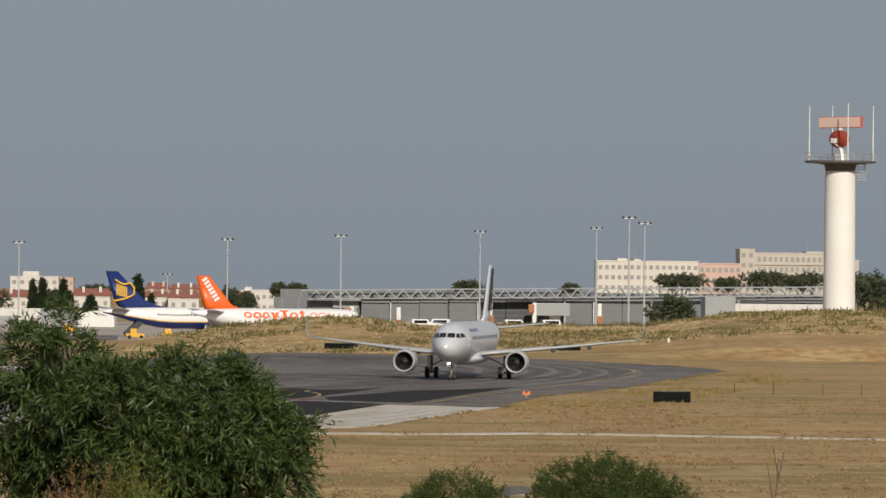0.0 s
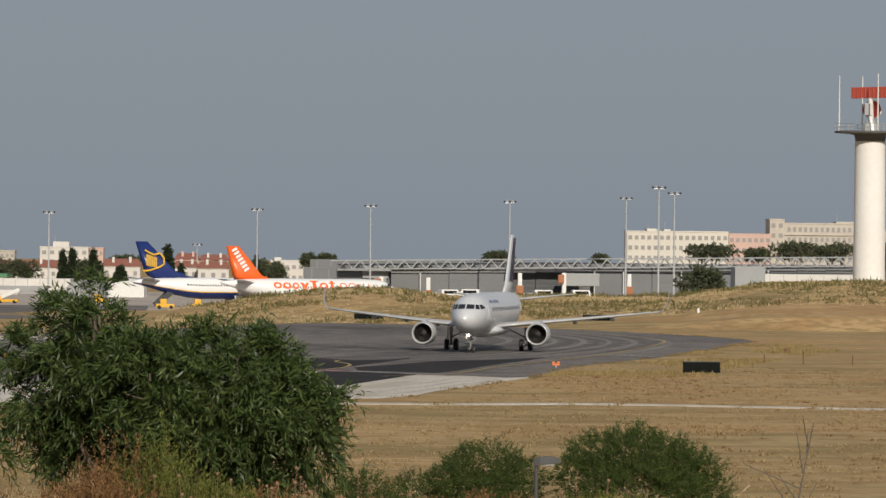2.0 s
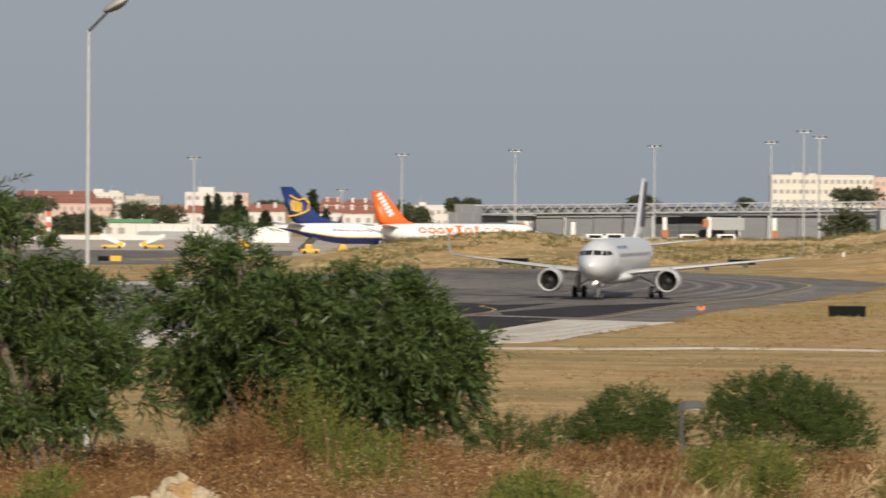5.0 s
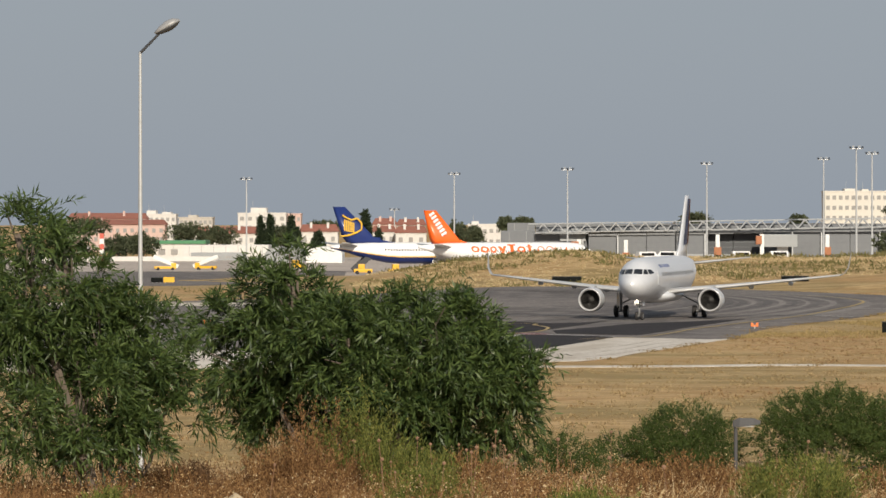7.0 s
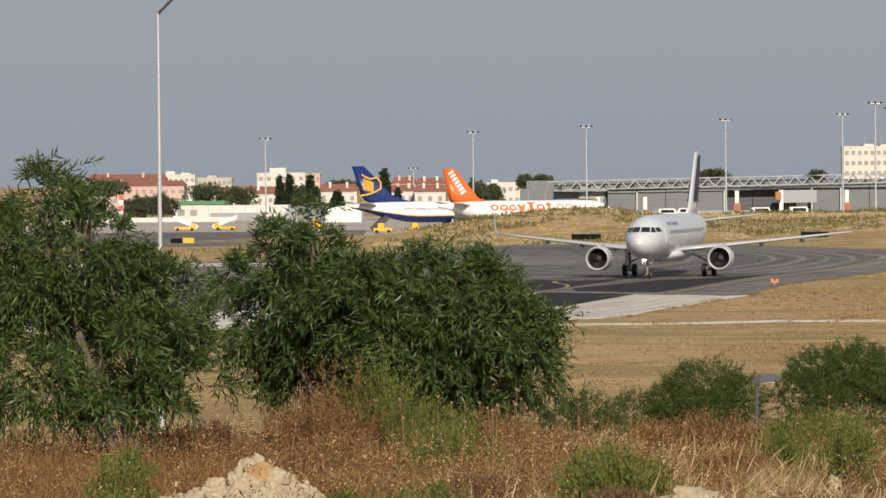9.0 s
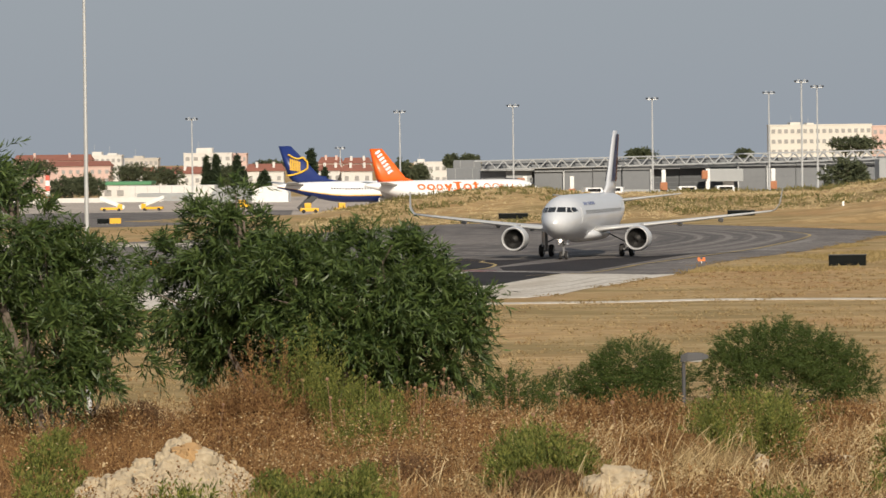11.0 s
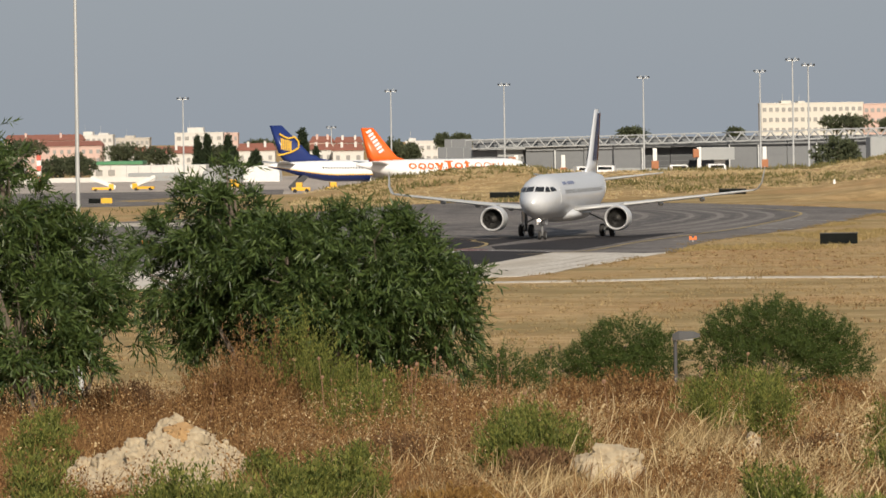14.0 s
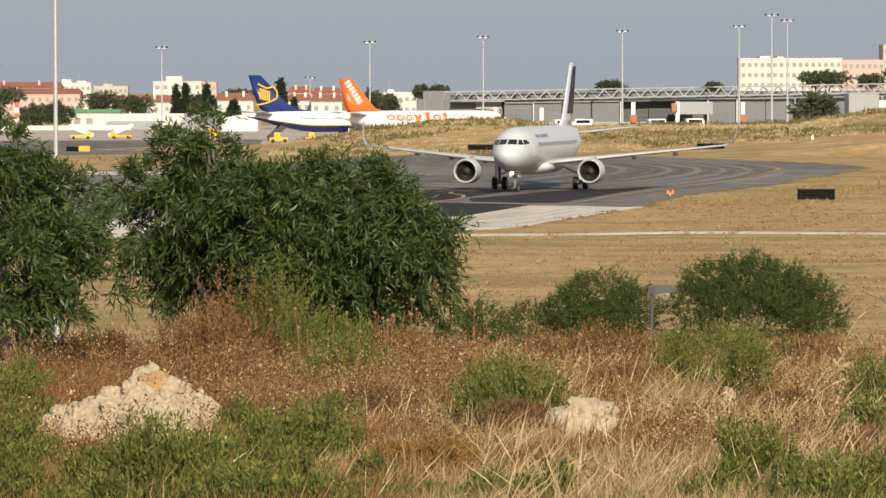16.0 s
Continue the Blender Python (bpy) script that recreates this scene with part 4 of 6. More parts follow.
def jet_bridge(x, z0, w, s):
    """A boarding bridge: a pale box on a column, with an orange cab and white column."""
    t = thing("boarding_bridge", pose(x, 1135.0, -1.2 if x < 30 else 0.0), "grey boarding bridge with an orange cab on a pale column", "boarding bridge", group="boarding bridges")
    part("tunnel", box((0, 0, 2.4), (w, 12, 5.2), 0.1), M["term_l"], t)
    part("cab", box((-1.7 * s, -2, 3.0), (-0.05, 1.5, 4.9), 0.15), M["cab"], t, "orange cab")
    part("white_column", box((-0.4, -0.5, 0), (0.5, 0.5, 5.3), 0.05), M["white_steel"], t)
    part("column", box((w * 0.45, 2, 0), (w * 0.75, 3.5, 2.4), 0.08), M["white_steel"], t)
    return t


jet_bridge(18.5, 0, 1.2, 1.0)
jet_bridge(59.5, 0, 8.0, 0.8)


def bridge_cab(x, y=1132.0):
    t = thing("boarding_bridge", pose(x, y, -1.2 if x < 32 else 0.0), "narrow pale boarding stair with an orange base", "boarding bridge", group="boarding bridges")
    part("column", box((-0.45, -0.5, 2.4), (0.45, 0.5, 5.2), 0.08), M["white_steel"], t)
    part("cab", box((-0.8, -0.8, 0.6), (0.8, 0.8, 2.4), 0.1), M["cab"], t)
    part("wheels", box((-0.7, -0.5, 0), (0.7, 0.5, 0.6), 0.1), M["tyre"], t)


for x in (29.0, 49.5, 74.0):
    bridge_cab(x)
# ---------- buildings beyond ----------
def building(name, x0, x1, y, z0, z1, depth, wall, label, floors, cols, win=(1.2, 1.3), roof=None, band=False, pent=()):
    t = thing(name, pose(x0, y, z0), label, "building", group="buildings beyond the airport")
    w, h = x1 - x0, z1 - z0
    body = part("wall", box((0, 0, 0), (w, depth, h)), wall, t)
    part("parapet", box((-0.15, -0.15, h), (w + 0.15, depth + 0.15, h + 0.35)), wall, t)
    fh = min(3.0, h / floors)
    for f in range(floors):
        zc = h - fh * (f + 0.55)
        if band:
            part("window_band", box((0.6, -0.06, zc - 0.75), (w - 0.6, 0.03, zc + 0.65)), M["win"], t)
            for c in range(cols):
                x = w * (c + 0.5) / cols
                part("mullion", box((x - 0.35, -0.12, zc - 0.75), (x + 0.35, -0.062, zc + 0.65)), wall, t)
            part("balcony_slab", box((0, -0.5, zc - 1.75), (w, -0.062, zc - 0.85)), wall, t)
        else:
            for c in range(cols):
                x = w * (c + 0.5) / cols
                wd = part("window", box((x - win[0] / 2, -0.05, zc - win[1] / 2), (x + win[0] / 2, 0.05, zc + win[1] / 2)), M["win"], t)
                part("sill", box((x - win[0] / 2 - 0.1, -0.14, zc - win[1] / 2 - 0.12), (x + win[0] / 2 + 0.1, -0.002, zc - win[1] / 2 - 0.005)), wall, wd)
    for a, b, hh in pent:
        part("roof_antenna", rod((a + 0.5, depth * 0.3, h + hh), (a + 0.5, depth * 0.3, h + hh + 2.2), 0.06, 0.04, 6), M["steel"], t)
        part("roof_house", box((a, 1, h + 0.352), (b, depth - 1, h + hh)), wall, t)
    if roof:
        for c in range(2):
            x = w * (0.25 + 0.45 * c)
            part('chimney', box((x, depth * 0.2, h + 0.36), (x + 0.7, depth * 0.2 + 0.7, h + roof + 0.5)), wall, t)
        bm = bmesh.new()
        r = roof
        add_loft(bm, [[(-0.4, -0.5, h + 0.352), (w + 0.4, -0.5, h + 0.352), (w + 0.4, depth + 0.5, h + 0.352), (-0.4, depth + 0.5, h + 0.352)], [(0.6, depth / 2 - 0.2, h + r), (w - 0.6, depth / 2 - 0.2, h + r), (w - 0.6, depth / 2 + 0.2, h + r), (0.6, depth / 2 + 0.2, h + r)]])
        part("roof", fix(bm), M["roof"], t, "terracotta tiled roof")
    return t


B0 = -1.3
building("apartment_block", -81.6, -66.4, 1600, B0, 9.9, 12, M["plaster"], "white flat-roofed apartment block above the rooftops", 4, 6, (1.3, 1.2), pent=((4.0, 9.0, 1.9),))
building("apartment_block", -66.2, -61.9, 1605, B0, 9.7, 12, M["pink"], "narrow pinkish apartment block above the rooftops", 4, 3, (0.8, 1.2))
building("house", -84.0, -66.2, 1400, B0, 4.1, 10, M["plaster"], "white house with a terracotta roof", 2, 6, (1.0, 1.2), roof=2.3)
building("house", -65.0, -55.2, 1410, B0, 3.6, 10, M["plaster"], "white house with a low terracotta roof", 2, 4, (1.0, 1.2), roof=1.9)
building("house", -54.2, -43.8, 1400, B0, 4.6, 10, M["plaster"], "white house with a terracotta roof", 2, 4, (1.0, 1.2), roof=2.4)
building("house", -34.0, -27.4, 1380, B0, 4.6, 9, M["plaster"], "white house with a terracotta roof", 2, 3, (1.1, 1.3), roof=2.0)
building("house", -27.2, -18.9, 1370, B0, 4.4, 9, M["plaster"], "white house with a terracotta roof", 2, 3, (1.1, 1.3), roof=2.2)
building("house", -36.0, -29.2, 1480, B0, 6.4, 9, M["pink"], "pinkish house with a terracotta roof", 3, 4, (0.9, 1.1), roof=2.2)
building("house", -29.0, -20.8, 1484, B0, 6.2, 9, M["plaster"], "white house with a terracotta roof", 3, 4, (0.9, 1.1), roof=2.1)
building("apartment_block", -124, -98.2, 1500, B0, 6.4, 12, M["pink"], "long faded pink building with a terracotta roof", 3, 12, (1.0, 1.2), roof=1.8)
building("apartment_block", -132, -108, 1560, B0, 8.0, 12, M["pink"], "faded pink building with a terracotta roof", 3, 10, (1.0, 1.2), roof=2.2)
building("apartment_block", -115, -104.4, 1650, B0, 9.6, 12, M["plaster"], "white apartment block with roof houses", 4, 6, (1.0, 1.1), pent=((1, 4, 1.4), (6, 9, 0.9)))
building("apartment_block", -104.1, -93, 1660, B0, 8.5, 12, M["beige"], "weathered beige apartment block", 4, 7, (1.0, 1.2), pent=((3, 6, 1.0),))
building("warehouse", -8.0, 3.4, 1450, B0, 6.6, 12, M["plaster"], "low white building behind trees", 2, 6, (1.1, 1.1), pent=((1, 3, 1.1),))
building("apartment_block", 97.3, 127.4, 1500, 0, 16.2, 14, M["cream"], "long cream apartment block with a flat roof", 4, 16, (1.1, 1.2), pent=((6, 9, 1.0), (11, 13, 0.8)))
building("apartment_block", 128.4, 141.0, 1510, 0, 15.7, 14, M["pink"], "faded pink apartment block with a flat roof", 4, 7, (1.1, 1.2))
building("apartment_block", 141.1, 145.5, 1515, 0, 20.2, 14, M["beige"], "narrow beige stair tower of a long block", 5, 2, (1.2, 1.3))
building("apartment_block", 145.7, 169.0, 1520, 0, 19.1, 14, M["beige"], "long beige block with bands of windows", 4, 14, band=True, pent=((16, 22, 0.8),))
building("apartment_block", 169.2, 179.8, 1540, 0, 17.2, 14, M["beige"], "beige block with bands of windows", 4, 5, band=True)


def hall(name, x0, x1, y, z1, depth, wall, label, edge=None, doors=0, curved=False):
    t = thing(name, pose(x0, y, -1.25), label, "hall", group="airport halls")
    w, h = x1 - x0, z1 + 1.25
    if curved:
        bm = bmesh.new()
        ring = lambda yy: [(0, yy, 0), (w, yy, 0)] + [(w / 2 + w / 2 * math.cos(a), yy, h * 0.55 + h * 0.45 * math.sin(a)) for a in [math.pi * k / 12 for k in range(13)]]
        add_loft(bm, [ring(0), ring(depth)])
        part("shell", fix(bm), wall, t)
    else:
        part("wall", box((0, 0, 0), (w, depth, h), 0.05), wall, t)
    if edge:
        part("roof_edge", box((-0.3, -0.4, h - 0.1), (w + 0.3, depth, h + 0.75), 0.05), edge, t, "green roof edge")
    for k in range(doors):
        a = w * (k + 0.3) / doors
        part("window", box((a, -0.06, 0.6), (a + w / doors * 0.55, 0.03, min(2.6, h * 0.6)), 0.01), M["win"], t)
    for k in range(max(2, int(w / 3))):
        a = w * (k + 0.5) / max(2, int(w / 3))
        if not curved:
            part("wall_seam", box((a - 0.05, -0.05, 0.1), (a + 0.05, -0.002, h - 0.15)), M["term_l"], t)
    return t


M["green_edge"] = surf("green_roof_edge", (0.06, 0.22, 0.10), 0.6, scale=1)
hall("hangar", -87.7, -74.9, 1300, 2.3, 20, M["plaster"], "white hangar with a green roof edge and dark windows", M["green_edge"], 4)
hall("hall", -77.3, -56.2, 1250, 2.2, 18, M["plaster"], "long low white airport hall", None, 0)
hall("hall", -73.0, -60.5, 1210, 0.6, 12, M["term_l"], "low grey airport hall with dark windows", None, 5)
hall("hangar", -52.6, -43.4, 1152, 2.5, 20, M["term_l"], "pale grey hall with a curved roof", None, 0, True)
hall("hangar", -43.2, -35.0, 1150, 2.4, 20, M["white_steel"], "white hall with a curved roof", None, 0, True)
hall("hall", 96.7, 103.4, 1120, 7.0, 12, M["term_l"], "light grey clad hall beside the terminal", None, 0)
hall("hall", 103.9, 128.0, 1130, 5.5, 10, M["plaster"], "low white building beside the terminal", None, 0)
hall("hall", 1.1, 9.2, 1200, 5.8, 10, M["term"], "low grey hall beside the terminal", None, 0)
hall("hall", 2.8, 9.6, 1250, 7.6, 10, M["term"], "grey hall behind the terminal", None, 0)
tagged(part("perimeter_wall", box((-110, 1190, -1.25), (-65.5, 1190.3, -0.1)), M["plaster"]), "low white wall along the apron", "wall", kind="structure")


# ---------- vehicles and signs on the apron ----------
def van(x, y, z, yaw, body, w=4.8, h=2.0, label="white van parked by the terminal"):
    t = thing("van", pose(x, y, z, 0, 0, yaw), label, "van", group="apron vehicles")
    bm = bmesh.new()
    prof = [(-w / 2, 0.35), (w / 2, 0.35), (w / 2, 0.95), (w / 2 - 0.7, 1.1), (w / 2 - 1.3, h), (-w / 2, h)]
    add_loft(bm, [[(a, -0.95, b) for a, b in prof], [(a, 0.95, b) for a, b in prof]])
    b = part("body", fix(bm), body, t)
    for s in (-1, 1):
        part("side_window", box((-w / 2 + 0.5, s * 0.96 - 0.02, h - 0.85), (w / 2 - 1.45, s * 0.96 + 0.02, h - 0.25)), M["glass"], b)
        for xx in (-w / 2 + 0.9, w / 2 - 0.9):
            bm = bmesh.new()
            add_lathe(bm, [(-0.1, 0.02), (-0.1, 0.33), (0.1, 0.33), (0.1, 0.02)], "y", (xx, s * 0.9, 0.33), 14)
            part("wheel", fix(bm), M["tyre"], t)
    return t


for x, y, yw in ((31.6, 1050, 20), (35.6, 1062, 170), (51.8, 1060, 5), (60.0, 1066, 8)):
    van(x, y, 0.0, yw, M["white_skin"])


def stair_truck(x, y, yaw):
    t = thing("stair_truck", pose(x, y, -1.2, 0, 0, yaw) @ Matrix.Scale(0.72, 4), "yellow stair truck with white boarding stairs", "stair truck", group="apron vehicles")
    part("chassis", box((-3, -1, 0.4), (3, 1, 1.1), 0.08), M["yellow"], t)
    part("cab", box((1.6, -1, 1.1), (3, 1, 2.0), 0.1), M["yellow"], t)
    bm = bmesh.new()
    add_box(bm, (-3.6, -0.9, -0.15), (3.6, 0.9, 0.15), 0.03, Matrix.Translation((0, 0, 2.0)) @ Matrix.Rotation(radians(22), 4, "Y"))
    part("stairs", bm, M["white_steel"], t)
    for s in (-0.9, 0.9):
        bm = bmesh.new()
        add_box(bm, (-3.6, s - 0.03, 0.1), (3.6, s + 0.03, 0.9), 0.02, Matrix.Translation((0, 0, 2.0)) @ Matrix.Rotation(radians(22), 4, "Y"))
        part("stair_side", bm, M["white_steel"], t)
    for xx in (-2, 2):
        for s in (-0.95, 0.95):
            bm = bmesh.new()
            add_lathe(bm, [(-0.13, 0.02), (-0.13, 0.42), (0.13, 0.42), (0.13, 0.02)], "y", (xx, s, 0.42), 14)
            part("wheel", fix(bm), M["tyre"], t)


def tug(x, y, yaw, label="yellow baggage tug on the apron"):
    t = thing("baggage_tug", pose(x, y, -1.2, 0, 0, yaw), label, "tug", group="apron vehicles")
    part("chassis", box((-1.7, -0.8, 0.35), (1.7, 0.8, 1.0), 0.1), M["yellow"], t)
    part("cab", box((-0.9, -0.7, 1.0), (0.3, 0.7, 1.9), 0.1), M["yellow"], t)
    part("windscreen", box((0.3, -0.6, 1.1), (0.34, 0.6, 1.8)), M["glass"], t)
    for xx in (-1.1, 1.1):
        for s in (-0.75, 0.75):
            bm = bmesh.new()
            add_lathe(bm, [(-0.13, 0.02), (-0.13, 0.36), (0.13, 0.36), (0.13, 0.02)], "y", (xx, s, 0.36), 14)
            part("wheel", fix(bm), M["tyre"], t)


stair_truck(-65.4, 1000, 8)
stair_truck(-57.6, 1005, 172)
tug(-39.8, 1010, 20)
tug(-24.4, 930, 0)
tug(-18.2, 929, 10)


def guidance_sign(x0, x1, y, z, h, board, label, group="taxiway signs"):
    w = x1 - x0
    t = thing("taxiway_sign", pose(x0, y, z), label, "sign", group=group)
    part("board", box((0, 0, 0.12), (w, 0.35, h), 0.03), board, t)
    part("frame", box((-0.05, -0.03, h), (w + 0.05, 0.38, h + 0.06), 0.01), M["dark_metal"], t)
    for k in range(3):
        x = w * (k + 0.5) / 3
        part("leg", box((x - 0.06, 0.1, -0.1), (x + 0.06, 0.25, 0.12)), M["steel"], t)
    return t


guidance_sign(32.0, 35.1, 420, -0.05, 1.0, M["sign"], "black blank back of a taxiway sign in dry grass")
guidance_sign(7.8, 11.9, 706, height(10, 706), 0.85, M["sign"], "black blank back of a taxiway sign behind the taxiway")
guidance_sign(38.5, 42.2, 684, height(40, 684), 0.8, M["sign"], "black blank back of a taxiway sign behind the taxiway")
guidance_sign(-48.0, -46.4, 730, -0.05, 0.9, M["yellow"], "yellow taxiway direction sign on the grass")
guidance_sign(-49.8, -48.1, 730, -0.05, 0.8, M["sign"], "black taxiway sign beside a yellow one")


def edge_marker(x, y):
    t = thing("edge_light", pose(x, y, -0.03) @ Matrix.Scale(0.78, 4), "small orange taxiway edge light on a stem", "light", group="taxiway edge lights")
    part("stem", rod((0, 0, 0), (0, 0, 0.35), 0.05, None, 8), M["white_steel"], t)
    part("cross_arm", box((-0.42, -0.08, 0.3), (0.42, 0.08, 0.5), 0.04), M["orange_p"], t)
    for s in (-0.28, 0.28):
        part("lamp", box((s - 0.14, -0.12, 0.48), (s + 0.14, 0.12, 0.72), 0.05), M["orange_p"], t)


for x, y in ((22.3, 437), (-25.6, 448), (-52, 470)):
    edge_marker(x, y)
for x, y, hh in ((46.2, 462, 1.1), (50.4, 459, 0.9), (53.6, 456, 1.0), (56.9, 452, 1.2), (43, 466, 0.8), (60, 450, 1.0)):
    tagged(part("fence_post", rod((x, y, -0.3), (x, y, hh), 0.06, 0.05, 6), M["rust"]), "thin rusty iron post standing in dry grass", "post", group="rusty posts")
for x, y, zz in ((54.6, 690, 0.6), (49.4, 512, 0.5)):
    tagged(part("marker_post", box((x - 0.16, y, height(x, y) - 0.1), (x + 0.16, y + 0.25, height(x, y) + zz), 0.04), M["white_steel"] if y > 600 else M["rust"]), "small marker post standing in dry grass", "post", group="marker posts")


# ---------- street lamps ----------
def street_lamp(x, y):
    z = height(x, y)
    t = thing("street_lamp", pose(x, y, z), "tall slim grey street lamp with an angled arm", "street lamp")
    top = 14.47 - z
    part("pole", rod((0, 0, -0.3), (0, 0, top), 0.088, 0.04, 14), M["steel"], t)
    part("base", rod((0, 0, -0.3), (0, 0, 1.0), 0.13, 0.11, 14), M["steel"], t)
    part("arm", rod((0, 0, top - 0.03), (0.56, 0, top + 0.54), 0.042, 0.035, 8), M["dark_metal"], t, "dark angled arm")
    bm = bmesh.new()
    ring = lambda s, w, a, b: [(s, w * math.cos(q), (a if math.sin(q) > 0 else b) * math.sin(q)) for q in [2 * math.pi * k / 16 for k in range(16)]]
    add_loft(bm, [ring(s, w, a, 0.02) for s, w, a in ((-0.12, 0.05, 0.05), (0.05, 0.13, 0.12), (0.3, 0.17, 0.18), (0.5, 0.15, 0.16), (0.66, 0.05, 0.05))])
    m = Matrix.Translation((0.52, 0, top + 0.56)) @ Matrix.Rotation(radians(-28), 4, "Y")
    bm.transform(m)
    h = part("hood", fix(bm), M["hood"], t, "grey lamp hood", smooth=True)
    bm = bmesh.new()
    add_loft(bm, [ring(s, w, 0.02, a) for s, w, a in ((-0.1, 0.045, 0.04), (0.05, 0.12, 0.10), (0.3, 0.16, 0.13), (0.5, 0.14, 0.10), (0.64, 0.05, 0.03))])
    bm.transform(m)
    part("lamp_glass", fix(bm), M["dark_metal"], h, "dark underside", smooth=True)


def path_lamp(x, y):
    z = height(x, y)
    t = thing("path_lamp", pose(x, y, z), "short grey lamp post with a flat head among bushes", "lamp post")
    top = 4.2 - z
    part("post", rod((0, 0, -0.2), (0, 0, top), 0.06, 0.05, 12), M["grey_post"], t)
    part("bracket", rod((0, 0, top - 0.12), (0.2, 0, top - 0.02), 0.05, None, 8), M["steel"], t)
    bm = bmesh.new()
    add_loft(bm, [[(a, -w, b), (a, w, b), (a, w * 0.8, c), (a, -w * 0.8, c)] for a, w, b, c in ((-0.08, 0.1, top - 0.12, top + 0.06), (0.1, 0.16, top - 0.1, top + 0.14), (0.5, 0.17, top - 0.06, top + 0.13), (0.68, 0.1, top - 0.03, top + 0.06))])
    part("head", fix(bm), M["grey_post"], t, "dark flat lamp head")
    part("lens", box((0.12, -0.13, top - 0.11), (0.5, 0.13, top - 0.085)), M["rim"], t)


def striped_mast(x, y):
    t = thing("striped_mast", pose(x, y, -1.2), "red and white striped marker mast beside trees", "mast")
    for k in range(6):
        part("band", box((-0.45, -0.45, 1.15 * k), (0.45, 0.45, 1.15 * k + 1.148), 0.02), M["red"] if k % 2 else M["white_steel"], t)


striped_mast(-85.7, 1100)
street_lamp(-9.84, 140)
path_lamp(6.62, 140)


# ---------- plants ----------
def blades(name, pos, way, length, width, material, parent=None, fold=0.0, seed=0):
    """Many pointed leaves as one mesh: four corners each, widest before the middle."""
    rng = np.random.default_rng(seed)
    pos, way = np.asarray(pos, float), np.asarray(way, float)
    n = len(pos)
    way /= np.linalg.norm(way, axis=1)[:, None] + 1e-9
    ref = rng.normal(size=(n, 3))
    side = np.cross(way, ref)
    side /= np.linalg.norm(side, axis=1)[:, None] + 1e-9
    L, Wd = np.asarray(length)[:, None], np.asarray(width)[:, None] / 2
    mid = pos + way * L * 0.42 + np.array([0, 0, fold]) * L
    v = np.empty((n, 4, 3))
    v[:, 0], v[:, 1], v[:, 2], v[:, 3] = pos, mid + side * Wd, pos + way * L, mid - side * Wd
    me = bpy.data.meshes.new(name)
    me.vertices.add(4 * n)
    me.vertices.foreach_set("co", v.reshape(-1))
    me.loops.add(4 * n)
    me.loops.foreach_set("vertex_index", np.arange(4 * n, dtype=np.int32))
    me.polygons.add(n)
    me.polygons.foreach_set("loop_start", np.arange(0, 4 * n, 4, dtype=np.int32))
    me.update()
    me.validate()
    me.materials.append(material)
    ob = new(name, me)
    if parent is not None:
        ob.parent = parent
    return ob


def unit(rng, n):
    v = rng.normal(size=(n, 3))
    return v / np.linalg.norm(v, axis=1)[:, None]


def sprays(blobs, twigs, per, leaf, seed, droop=0.25, twig_len=0.45, shell=(0.45, 1.05), up=0.35, width=0.15):
    """Leaves set along twigs that grow out of a cluster of uneven lobes (x, y, z, rx, ry, rz)."""
    rng = np.random.default_rng(seed)
    b = np.asarray(blobs, float)
    vol = (b[:, 3] * b[:, 5]) ** 1.0
    pick = rng.choice(len(b), twigs, p=vol / vol.sum())
    d = unit(rng, twigs)
    r = shell[0] + (shell[1] - shell[0]) * rng.random(twigs) ** 0.6
    lump = 1 + 0.18 * np.sin(d[:, 0] * 7 + pick * 2.1) * np.cos(d[:, 2] * 6 + pick)
    base = b[pick, :3] + d * b[pick, 3:6] * (r * lump)[:, None]
    grow = d + np.array([0, 0, up]) + 0.5 * unit(rng, twigs)
    grow /= np.linalg.norm(grow, axis=1)[:, None]
    tl = twig_len * (0.5 + rng.random(twigs))
    t = np.tile(np.linspace(0.05, 1, per), (twigs, 1)) + rng.normal(0, 0.03, (twigs, per))
    pos = base[:, None, :] + grow[:, None, :] * (t * tl[:, None])[:, :, None]
    pos[:, :, 2] -= droop * (t ** 2) * tl[:, None] * 0.6
    way = 0.75 * grow[:, None, :] + 0.8 * unit(rng, twigs * per).reshape(twigs, per, 3)
    way[:, :, 2] -= droop * (0.5 + t)
    n = twigs * per
    ln = leaf * (0.6 + 0.7 * rng.random(n))
    return pos.reshape(n, 3), way.reshape(n, 3), ln, ln * width


